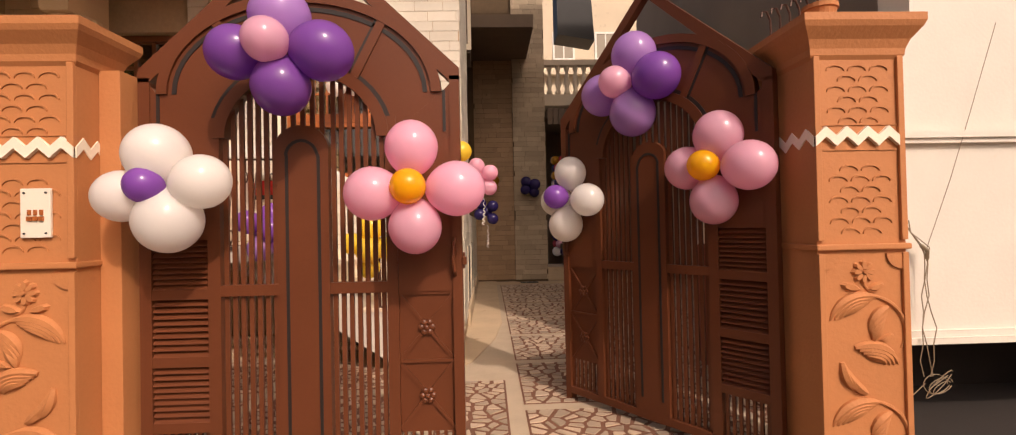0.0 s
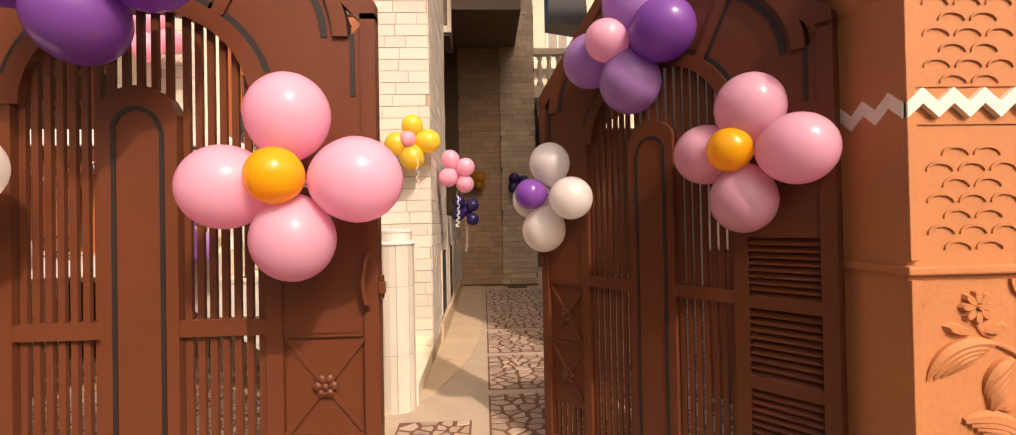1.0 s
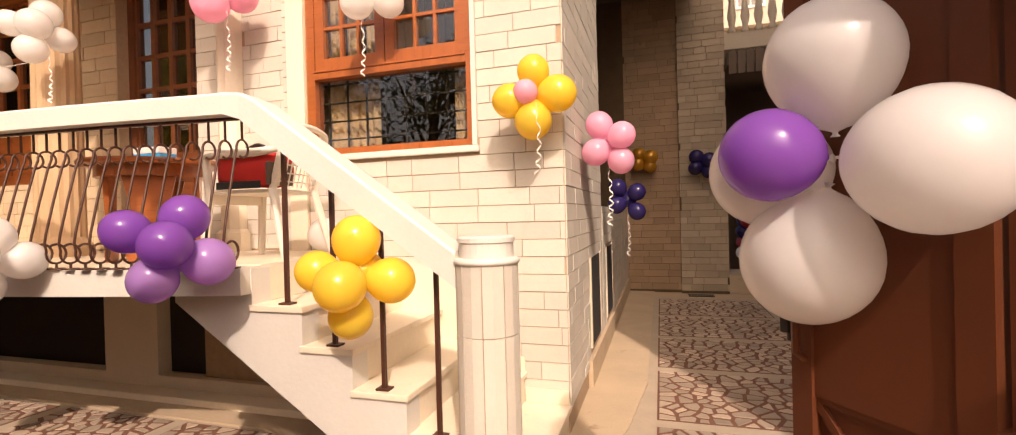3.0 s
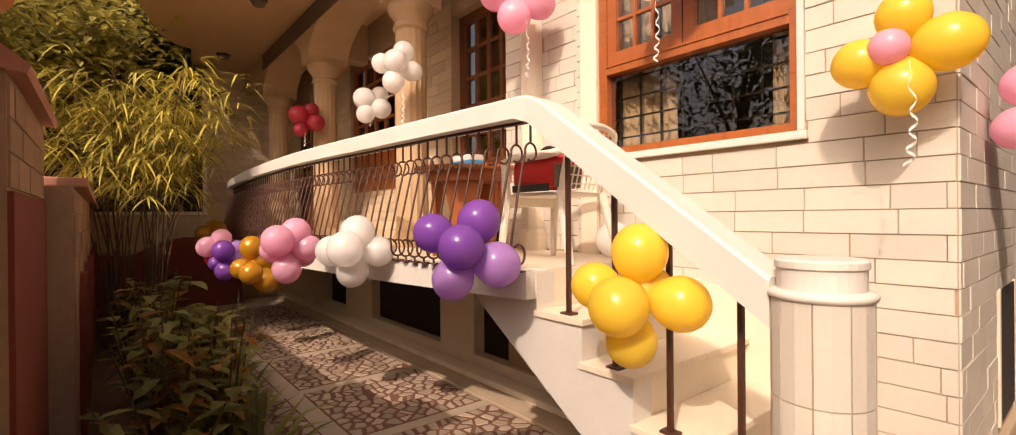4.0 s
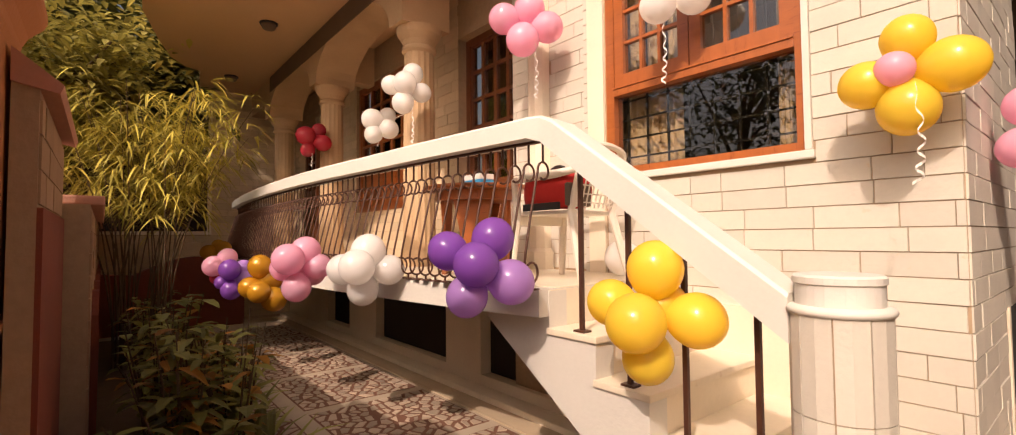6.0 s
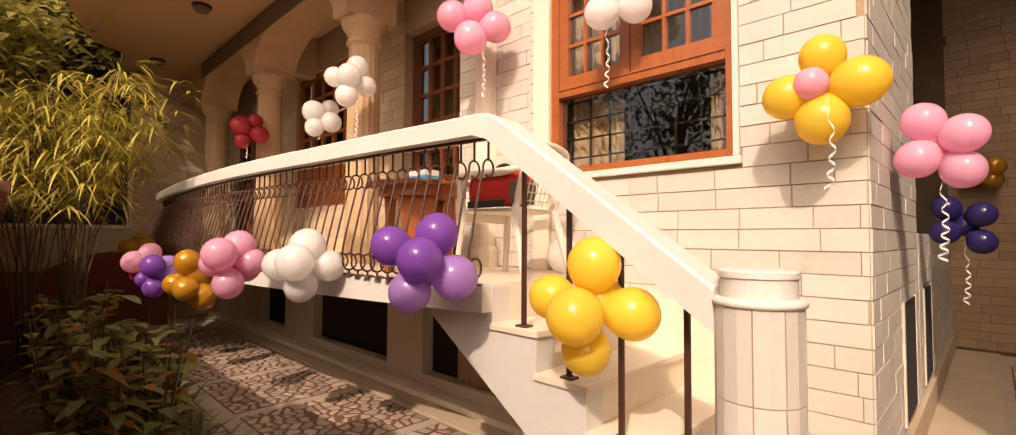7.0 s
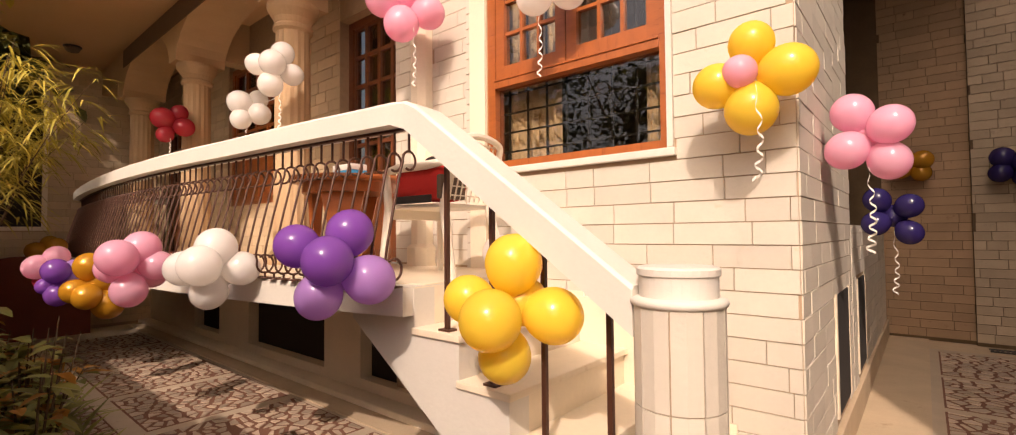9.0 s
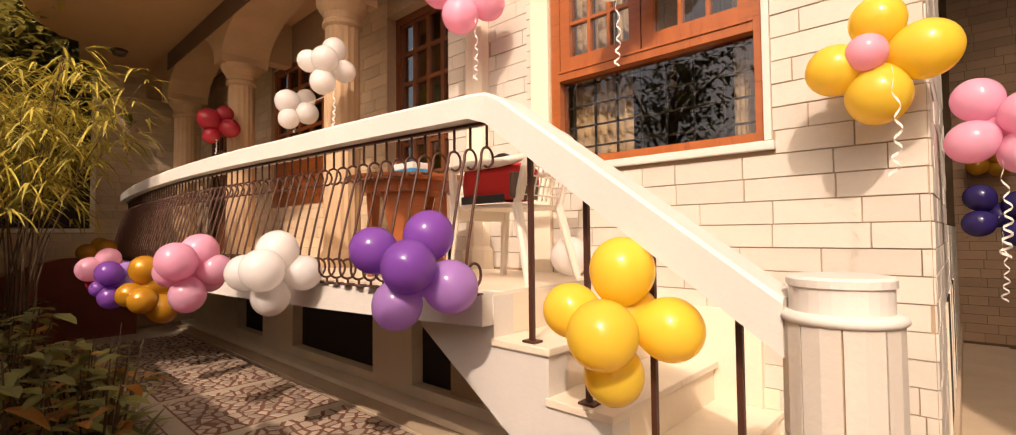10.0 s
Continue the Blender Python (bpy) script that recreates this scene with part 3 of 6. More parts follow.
def window_big():
    w = thing("window_1", "teak window with small upper panes over one large pane", "window", kind="structure")
    y0, y1 = 5.345, 5.44
    fr = part("window_frame", boxes((WX0, WX0 + 0.07, y0, y1, WZ0, WZ1), (WX1 - 0.04, WX1, y0, y1, WZ0, WZ1)), WOOD, w)
    part("window_sill", boxes((WX0 - 0.05, WX1 + 0.05, 5.31, 5.347, WZ0 - 0.05, WZ0 - 0.004), bevel=0.008), WHITE, w, "white stone sill")
    part("reveal", boxes((WX1 + 0.002, WX1 + 0.035, 5.325, 5.36, WZ0, WZ1)), WHITE, w)
    part("bottom_rail", boxes((WX0 + 0.07, WX1 - 0.04, y0, y1, WZ0, WZ0 + 0.045)), WOOD_H, w)
    part("transom", boxes((WX0 + 0.07, WX1 - 0.04, y0 - 0.012, y1, 2.485, 2.535), (WX0 + 0.07, WX1 - 0.04, y0 - 0.02, y1 - 0.02, 2.535, 2.55), bevel=0.004), WOOD_H, w)
    part("lower_pane", boxes((WX0 + 0.07, WX1 - 0.04, 5.395, 5.399, WZ0 + 0.045, 2.485)), GLASS, w, "dark reflecting window pane").visible_shadow = False
    mid = (WX0 + WX1) / 2
    for a, b in ((WX0 + 0.072, mid - 0.004), (mid + 0.004, WX1 - 0.042)):
        sash = part("casement", boxes((a, a + 0.075, y0 + 0.01, y1 - 0.02, 2.552, 3.42), (b - 0.075, b, y0 + 0.01, y1 - 0.02, 2.552, 3.42)), WOOD, w, "teak casement with small panes")
        part("casement_rail", boxes((a + 0.075, b - 0.075, y0 + 0.01, y1 - 0.02, 2.552, 2.64), (a + 0.075, b - 0.075, y0 + 0.01, y1 - 0.02, 3.34, 3.42)), WOOD_H, sash)
        cw = (b - a - 0.15) / 3
        for i in (1, 2):
            part("glazing_bar", boxes((a + 0.075 + cw * i - 0.011, a + 0.075 + cw * i + 0.011, y0 + 0.02, y1 - 0.03, 2.64, 3.34)), WOOD, sash)
        for z in (2.87, 3.1):
            part("glazing_bar", boxes((a + 0.075, b - 0.075, y0 + 0.023, y1 - 0.033, z - 0.011, z + 0.011)), WOOD_H, sash)
        part("pane", boxes((a + 0.075, b - 0.075, 5.385, 5.389, 2.64, 3.34)), GLASS, sash).visible_shadow = False
    grille = part("grille", boxes(*[(WX0 + 0.10 + 0.165 * i, WX0 + 0.112 + 0.165 * i, 5.46, 5.472, WZ0, WZ1) for i in range(8)],
                                  *[(WX0 + 0.02, WX1 - 0.02, 5.458, 5.468, z, z + 0.012) for z in (2.04, 2.18, 2.32, 2.46, 2.6)]), BLACK, w, "black iron grille behind the glass")
    for a, b in ((WX0 + 0.05, WX0 + 0.50), (WX1 - 0.20, WX1 - 0.02)):
        bm = bmesh.new()
        n = 40
        pts = [(a + (b - a) * i / n, 5.53 + 0.022 * math.sin(i * 1.15) + 0.008 * math.sin(i * 2.7)) for i in range(n + 1)]
        va = [bm.verts.new((x, y, 1.85)) for x, y in pts]
        vb = [bm.verts.new((x, y, 3.5)) for x, y in pts]
        for i in range(n):
            bm.faces.new((va[i], va[i + 1], vb[i + 1], vb[i]))
        tagged(part("curtain", bm, CURTAIN, None, "", True), "cream patterned curtain hanging inside the window", "curtain", "window curtains")
    return w


window_big()
# room surfaces are dark in colour to look unlit
setting("room_interior", boxes((-2.9, -0.5, 7.6, 7.7, 0.9, 3.9), (-2.9, -2.8, 5.6, 7.6, 0.9, 3.9), (-0.6, -0.5, 5.6, 7.6, 0.9, 3.9), (-2.8, -0.6, 5.6, 7.6, 0.9, 1.0), (-2.8, -0.6, 5.6, 7.6, 3.8, 3.9)), BROWN_AND_SHADE, "room behind the window, unlit look put into its dark colour", "room")


def wooden_leaf(name, label, cat, x0, x1, y, z0, z1, cols, rowz, solid, wood=WOOD):
    """A glazed teak door or window: frame, solid lower panel, panes above."""
    d = thing(name, label, cat, kind="structure")
    part("frame", boxes((x0, x0 + 0.07, y, y + 0.1, z0, z1), (x1 - 0.07, x1, y, y + 0.1, z0, z1), (x0 + 0.07, x1 - 0.07, y, y + 0.1, z1 - 0.07, z1)), wood, d)
    if solid > z0:
        part("lower_panel", boxes((x0 + 0.07, x1 - 0.07, y + 0.03, y + 0.07, z0, solid)), wood, d)
        n = max(1, cols - 1)
        cw = (x1 - x0 - 0.14) / n
        part("panel_moulding", boxes(*[(x0 + 0.07 + cw * i + 0.06, x0 + 0.07 + cw * (i + 1) - 0.06, y + 0.012, y + 0.03, z0 + 0.1, solid - 0.08) for i in range(n)], bevel=0.008), wood, d)
    cw = (x1 - x0 - 0.14) / cols
    for i in range(cols + 1):
        c = x0 + 0.07 + cw * i
        part("glazing_bar", boxes((max(c - 0.022, x0 + 0.07), min(c + 0.022, x1 - 0.07), y + 0.02, y + 0.075, solid, z1 - 0.07)), wood, d)
    nrow = rowz
    for k in range(nrow + 1):
        z = solid + (z1 - 0.07 - solid) * k / nrow
        part("glazing_bar", boxes((x0 + 0.07, x1 - 0.07, y + 0.024, y + 0.071, max(z - 0.018, solid), min(z + 0.018, z1 - 0.07))), wood, d)
    part("pane", boxes((x0 + 0.07, x1 - 0.07, y + 0.045, y + 0.049, solid, z1 - 0.07)), GLASS, d).visible_shadow = False
    # black sheet behind the glass for the unlit inside
    part("shade_sheet", boxes((x0 - 0.02, x1 + 0.02, y + 0.25, y + 0.27, z0, z1 + 0.05)), SHADE_BLACK, d)
    return d


# both doors get the teak with porch shade in its colour
wooden_leaf("door_1", "glazed teak entrance door, closed, its shade in the wood colour", "door", -4.25, -3.29, 5.50, 1.206, 3.6, 4, 5, 2.05, WOOD_SHADE)
wooden_leaf("window_2", "wide teak window behind the porch arch", "window", -7.0, -5.3, 5.44, 1.85, 3.7, 5, 4, 2.55)
wooden_leaf("door_2", "narrow teak door at the porch's far end", "door", -9.1, -8.5, 5.30, 1.206, 3.4, 2, 4, 2.3, WOOD_SHADE)

# small lamps in the porch ceiling
lamp = thing("ceiling_light", "small round dark ceiling light, unlit", "ceiling light", "porch ceiling lights", at=(-6.4, 4.02, 4.15))
part("base", lathe(bmesh.new(), [(0.09, -0.02), (0.105, -0.015), (0.105, 0.0)]), BLACK, lamp)
part("diffuser", lathe(bmesh.new(), [(0.03, -0.09), (0.07, -0.075), (0.085, -0.045), (0.085, -0.02)]), BROWN_AND_SHADE, lamp, "smoked glass diffuser", True)
copy_thing(lamp, pose(-8.94, 4.06, 4.15))

# ---- gate pillars ----


def pillar(x0, x1, inner, name_label, y1=2.42):
    """A terracotta gate pillar with scale panels, a zigzag band and a carved flower panel. inner: the side that faces the gate."""
    p = thing("gate_pillar", name_label, "gate pillar", "gate pillars", at=(0, 0, 0))
    y0 = 1.97
    part("shaft", boxes((x0, x1, y0, y1, 0, 2.12), bevel=0.006), TERRA, p)
    f = y0
    fr = []
    for z0, z1 in ((0.12, 1.175), (1.235, 2.115)):
        fr += [(x0, x0 + 0.03, f - 0.016, f + 0.004, z0, z1), (x1 - 0.03, x1, f - 0.016, f + 0.004, z0, z1)]
    part("edge_moulding", boxes(*fr, bevel=0.004), TERRA, p)
    part("base_block", boxes((x0 - 0.03, x1 + 0.03, y0 - 0.04, y1 + 0.03, 0, 0.12), bevel=0.01), TERRA, p)
    part("ledge", boxes((x0 - 0.012, x1 + 0.012, f - 0.022, y1 + 0.012, 1.19, 1.218), bevel=0.007), TERRA, p)
    prof = [(0.0, 2.10), (0.012, 2.12), (0.015, 2.15), (0.03, 2.19), (0.065, 2.24), (0.075, 2.265), (0.075, 2.30)]
    bm = bmesh.new()
    rings = []
    for o, z in prof:
        rings.append([bm.verts.new(q) for q in ((x0 - o, y0 - o, z), (x1 + o, y0 - o, z), (x1 + o, y1 + o, z), (x0 - o, y1 + o, z))])
    for a, b in zip(rings, rings[1:]):
        for k in range(4):
            bm.faces.new((a[k], a[(k + 1) % 4], b[(k + 1) % 4], b[k]))
    bm.faces.new(rings[-1])
    bm.faces.new(rings[0][::-1])
    part("capital", bm, TERRA, p)
    # fish-scale relief above and below the zigzag
    bm = bmesh.new()
    for zb, zt in ((1.27, 1.64), (1.80, 2.08)):
        r = 0
        z = zb
        while z < zt - 0.02:
            n = 3
            w = (x1 - x0 - 0.12) / n
            for i in range(n + 1):
                c = x0 + 0.06 + w * (i + (0.5 if r % 2 else 0.0))
                if c > x1 - 0.06 or (r % 2 == 0 and i in (0, n)):
                    continue
                q = arc(c, z, w * 0.42, 0.030, 5, 175, 9)
                q2 = arc(c, z - 0.006, w * 0.41, 0.027, 5, 175, 9)
                strip(bm, q, q2, f - 0.006, f + 0.003)
            z += 0.05
            r += 1
    part("scale_relief", bm, TERRA_DIM, p, "raised fish-scale pattern")
    # zigzag band on the front and on the side that faces the gate
    def zig(n, a, b):
        up, lo = [], []
        for i in range(2 * n + 1):
            c = a + (b - a) * i / (2 * n)
            z = 1.685 + (0.045 if i % 2 else 0.0)
            up.append((c, z + 0.05))
            lo.append((c, z))
        return up, lo
    u, l = zig(4, x0 + (0.0 if inner < 0 else 0.03), x1 - (0.0 if inner > 0 else 0.03))
    part("zigzag_band", strip(bmesh.new(), u, l, f - 0.019, f + 0.003), ZIG, p, "white painted zigzag band")
    u, l = zig(3 if inner > 0 else 4, y0 - 0.004, y1 - 0.012)
    xs = (x0 - 0.005, x0 + 0.003) if inner < 0 else (x1 - 0.003, x1 + 0.005)
    part("zigzag_band", strip(bmesh.new(), u, l, xs[0], xs[1], "x"), ZIG, p)
    part("band_line", boxes((x0 + 0.03, x1 - 0.03, f - 0.005, f + 0.003, 1.665, 1.672), (x0 + 0.03, x1 - 0.03, f - 0.005, f + 0.003, 1.785, 1.792)), TERRA_DIM, p)
    # carved flower panel
    cx = (x0 + x1) / 2
    bm = bmesh.new()
    def petal(px, pz, ang, ln, wd, h=0.016):
        n = 8
        pts = []
        for i in range(n):
            a = 2 * math.pi * i / n
            q = Vector((ln * 0.5 + ln * 0.5 * math.cos(a), wd * math.sin(a) * (0.8 + 0.2 * math.cos(a))))
            pts.append((px + q.x * math.cos(ang) - q.y * math.sin(ang), pz + q.x * math.sin(ang) + q.y * math.cos(ang)))
        va = [bm.verts.new((u, f + 0.002, v)) for u, v in pts]
        mid = [sum(u for u, v in pts) / n, sum(v for u, v in pts) / n]
        vb = [bm.verts.new((mid[0] + (u - mid[0]) * 0.65, f - h, mid[1] + (v - mid[1]) * 0.65)) for u, v in pts]
        for i in range(n):
            bm.faces.new((va[i], va[(i + 1) % n], vb[(i + 1) % n], vb[i]))
        bm.faces.new(vb)
    for q in (-1, 1):
        ex = cx + q * ((x1 - x0) / 2 - 0.03)
        prism(bm, [(ex, 1.172)] + [(ex - q * 0.075 * math.cos(radians(15 * i)), 1.172 - 0.075 * math.sin(radians(15 * i))) for i in range(7)], f - 0.01, f + 0.003)
    for k in range(8):
        petal(cx, 1.085, k * math.pi / 4, 0.062, 0.021)
    petal(cx - 0.015, 1.085, 0, 0.03, 0.015, 0.024)
    petal(cx - 0.01, 1.0, radians(165), 0.11, 0.026)
    petal(cx + 0.01, 1.0, radians(15), 0.10, 0.024)
    s = 1 if inner < 0 else -1

    def lobe(px, pz, heading, bend, ln, wd):
        """One ridged leaf lobe that starts at a point and curls as it runs."""
        n, pts = 12, []
        u, v = px, pz
        for i in range(n + 1):
            pts.append((cx + s * u, f - 0.001, v))
            h = radians(heading + bend * (i / n) ** 1.3)
            u, v = u + math.cos(h) * ln / n, v + math.sin(h) * ln / n
        tube(bm, pts, [0.003 + wd * math.sin(math.pi * min(1.0, 0.12 + 0.85 * i / n)) for i in range(n + 1)], 7)

    lobe(0.0, 1.045, -80, 110, 0.10, 0.005)
    for z in (0.0, -0.50):
        # a plume that arches over to one side, a fan beside it, then the same turned about lower down
        for k in range(4):
            lobe(0.055 - 0.018 * k, 0.965 - 0.012 * k + z, 172 + 3 * k, 88 - 4 * k, 0.27 - 0.05 * k, 0.024)
        lobe(0.02, 0.975 + z, -12, -120, 0.36, 0.009)
        for k in range(4):
            lobe(0.118 - 0.01 * k, 0.915 - 0.022 * k + z, 205 + 8 * k, 62 - 6 * k, 0.15 - 0.012 * k, 0.024)
        for k in range(4):
            lobe(-0.05 + 0.018 * k, 0.725 - 0.012 * k + z, 12 - 3 * k, -86 + 4 * k, 0.25 - 0.045 * k, 0.024)
        petal(cx + s * 0.06, 0.755 + z, radians(20 if s > 0 else 160), 0.09, 0.018)
        for k in range(4):
            lobe(-0.115 + 0.012 * k, 0.66 - 0.026 * k + z, -82 + 10 * k, 48 - 6 * k, 0.16 - 0.014 * k, 0.024)
    bmesh.ops.recalc_face_normals(bm, faces=bm.faces)
    part("flower_carving", bm, TERRA_DIM, p, "carved flower with curling leaves", False)
    return p


pillar(1.60, 2.04, -1, "terracotta painted gate pillar with carved flower panel")
pilL = pillar(-2.24, -1.80, 1, "terracotta painted gate pillar with a switch plate", 2.225)
part("hinge_jamb", boxes((-1.798, -1.70, 2.10, 2.222, 0.0, 2.12), bevel=0.004), TERRA, pilL)
plate = thing("switch_plate", "white switch plate with brown sockets on a pillar", "switch plate", at=(0, 0, 0))
part("plate", boxes((-2.03, -1.90, 1.953, 1.968, 1.33, 1.55), bevel=0.004), PLASTIC, plate)
for dx, dz in ((0.018, 0.02), (0.112, 0.02), (0.018, 0.2), (0.112, 0.2)):
    part("screw", lathe(bmesh.new(), [(0.005, 0), (0.005, 0.004)], (0, 0, 0), 8), BLACK, plate).matrix_local = pose(-2.03 + dx, 1.953, 1.33 + dz, 90)
for i in range(3):
    part("switch", boxes((-1.998 + 0.026 * i, -1.978 + 0.026 * i, 1.944, 1.954, 1.405, 1.425), (-1.995 + 0.026 * i, -1.981 + 0.026 * i, 1.946, 1.954, 1.43, 1.455), bevel=0.002), WOOD, plate)

# ---- gate leaves ----


def gate_leaf(flip, label, m):
    """One leaf in its own space: u from the hinge, y to the back, z up. flip = -1 runs to -x."""
    g = thing("gate_leaf", label, "gate", "gate leaves", m=m)
    W = 1.57

    def rows(*rr, bevel=0.0):
        bm = bmesh.new()
        for a, b, y0, y1, z0, z1 in rr:
            box(bm, min(a * flip, b * flip), max(a * flip, b * flip), y0, y1, z0, z1, bevel=bevel)
        return bm

    def fl(pts):
        return [(u * flip, z) for u, z in pts]

    # outer stiles, the two inner stiles and rails
    part("stile", rows((0, 0.055, -0.03, 0.03, 0.005, 2.10)), GATE, g)
    part("stile", rows((W - 0.05, W, -0.03, 0.03, 0.005, 2.10)), GATE, g)
    part("stile", rows((0.325, 0.385, -0.028, 0.028, 0.06, 1.9)), GATE, g)
    part("stile", rows((1.195, 1.25, -0.028, 0.028, 0.06, 1.9)), GATE, g)
    part("rail", rows((0.055, W - 0.05, -0.028, 0.028, 0.06, 0.11)), GATE, g)
    part("rail", rows((0.385, 0.665, -0.026, 0.026, 1.02, 1.075)), GATE, g)
    part("rail", rows((0.915, 1.195, -0.026, 0.026, 1.02, 1.075)), GATE, g)
    for z in (0.36, 0.68, 1.01):
        part("rail", rows((0.055, 0.325, -0.026, 0.026, z, z + 0.05)), GATE, g)
    # arched head panel: outside a flat arch on shoulders, inside a round arch
    n = 24
    cx = W / 2
    inner = arc(cx, 1.80, 0.43, 0.38, 180, 0, n)
    outer = arc(cx, 2.02, W / 2 - 0.09, 0.50, 180, 0, n)
    bm = bmesh.new()
    strip(bm, fl(outer), fl(inner), -0.022, 0.022)
    part("head_panel", bm, GATE, g)
    bm = bmesh.new()
    prism(bm, fl([(0.055, 1.30), (0.325, 1.30), (0.325, 1.80), (cx - 0.43, 1.80), (0.09, 2.02), (0.055, 2.06)]), -0.021, 0.021)
    part("shoulder_panel", bm, GATE, g)
    bm = bmesh.new()
    prism(bm, fl([(W - 0.05, 1.02), (1.25, 1.02), (1.25, 1.80), (cx + 0.43, 1.80), (W - 0.09, 2.02), (W - 0.05, 2.06)]), -0.021, 0.021)
    part("shoulder_panel", bm, GATE, g)
    # raised rim of the inner and outer arch with a black line beside it
    for (rx, rz, base, cz, yy, w) in ((0.43, 0.38, 0, 1.80, -0.036, 0.06), (W / 2 - 0.09, 0.50, 0, 2.02, -0.036, 0.05)):
        a = arc(cx, cz, rx, rz, 180, 0, n)
        b = arc(cx, cz, rx - w, rz - w, 180, 0, n)
        part("arch_rim", strip(bmesh.new(), fl(a), fl(b), yy, 0.03), GATE, g)
    a = arc(cx, 1.80, 0.43 + 0.022, 0.38 + 0.022, 180, 0, n)
    b = arc(cx, 1.80, 0.43, 0.38, 180, 0, n)
    part("black_line", strip(bmesh.new(), fl(a), fl(b), -0.026, 0.0), GROOVE, g)
    a = arc(cx, 2.02, W / 2 - 0.16, 0.43, 180, 0, n)
    b = arc(cx, 2.02, W / 2 - 0.182, 0.408, 180, 0, n)
    part("black_line", strip(bmesh.new(), fl(a), fl(b), -0.026, 0.0), GROOVE, g)
    for u0, u1 in ((0.085, 0.10), (W - 0.085, W - 0.07)):
        part("black_line", rows((u0, u1, -0.026, 0.0, 1.82, 2.03)), GROOVE, g)
    for ang in (52, 128):
        c, s_ = math.cos(radians(ang)), math.sin(radians(ang))
        p0 = (cx + 0.43 * c, 1.80 + 0.38 * s_)
        p1 = (cx + (W / 2 - 0.1) * c, 2.02 + 0.49 * s_)
        dx, dz = p1[0] - p0[0], p1[1] - p0[1]
        L = math.hypot(dx, dz)
        o = (-dz / L * 0.022, dx / L * 0.022)
        part("head_rib", prism(bmesh.new(), fl([(p0[0] + o[0], p0[1] + o[1]), (p1[0] + o[0], p1[1] + o[1]), (p1[0] - o[0], p1[1] - o[1]), (p0[0] - o[0], p0[1] - o[1])]), -0.034, 0.02), GATE, g)
        o2 = (o[0] * 1.7, o[1] * 1.7)
        part("black_line", prism(bmesh.new(), fl([(p0[0] + o2[0], p0[1] + o2[1]), (p1[0] + o2[0], p1[1] + o2[1]), (p1[0] + o[0], p1[1] + o[1]), (p0[0] + o[0], p0[1] + o[1])]), -0.026, 0.0), GROOVE, g)
    # steep gable bars above the arch
    for side_ in (0, 1):
        pts = [(0.0, 2.08), (0.0, 2.14), (cx, 2.88), (cx, 2.81), (0.055, 2.08)]
        if side_:
            pts = [(W - u, z) for u, z in pts]
        part("gable_bar", prism(bmesh.new(), fl(pts), -0.03, 0.03), GATE, g)
    # upright bars
    for k in range(2):
        a, b = ((0.385, 0.665), (0.915, 1.195))[k]
        nb = 7
        for i in range(nb):
            u = a + (b - a) * (i + 0.5) / nb
            top_z = 1.80 + 0.32 * math.sqrt(max(0, 1 - ((u - cx) / 0.43) ** 2))
            part("bar", rows((u - 0.011, u + 0.011, -0.008, 0.008, 0.11, top_z)), GATE, g)
    for i in range(5):
        u = 0.69 + 0.0475 * i
        part("bar", rows((u - 0.011, u + 0.011, -0.008, 0.008, 1.8, 2.14)), GATE, g)
    # tall middle panel with an arched head and a black arched line
    mp_ = [(0.665, 0.11), (0.665, 1.76)] + arc(cx, 1.76, 0.125, 0.10, 180, 0, 12)[1:-1] + [(0.915, 1.76), (0.915, 0.11)]
    part("middle_panel", prism(bmesh.new(), fl(mp_), -0.03, 0.02), GATE, g)
    o = [(0.705, 0.2), (0.705, 1.70)] + arc(cx, 1.70, 0.085, 0.09, 180, 0, 12)[1:-1] + [(0.875, 1.70), (0.875, 0.2)]
    q = [(0.72, 0.2), (0.72, 1.70)] + arc(cx, 1.70, 0.07, 0.075, 180, 0, 12)[1:-1] + [(0.86, 1.70), (0.86, 0.2)]
    part("black_line", strip(bmesh.new(), fl(o), fl(q), -0.034, -0.02), GROOVE, g)
    # louvred panels on the hinge side
    for z0, z1 in ((0.41, 0.68), (0.73, 1.01), (1.06, 1.30)):
        ns = 9
        for i in range(ns):
            z = z0 + (z1 - z0) * (i + 0.5) / ns
            bm = bmesh.new()
            prism(bm, [(-0.024, z - 0.016), (-0.018, z - 0.018), (0.012, z + 0.012), (0.006, z + 0.014)], min(0.055 * flip, 0.325 * flip), max(0.055 * flip, 0.325 * flip), "x")
            part("louvre_slat", bm, GATE, g)
    for i in range(7):
        u = 0.075 + 0.0385 * i
        part("bar", rows((u - 0.009, u + 0.009, -0.008, 0.008, 0.11, 0.36)), GATE, g)
    # cross-braced sheet on the free side with rosettes
    part("sheet", rows((1.25, W - 0.05, -0.004, 0.012, 0.32, 1.02)), GATE, g)
    for zc in (0.84, 0.50):
        u0, u1, hz = 1.25, W - 0.05, 0.165
        uc = (u0 + u1) / 2
        for s_ in (1, -1):
            dx, dz = (u1 - u0) / 2, hz * s_
            L = math.hypot(dx, dz)
            o = (-dz / L * 0.009, dx / L * 0.009)
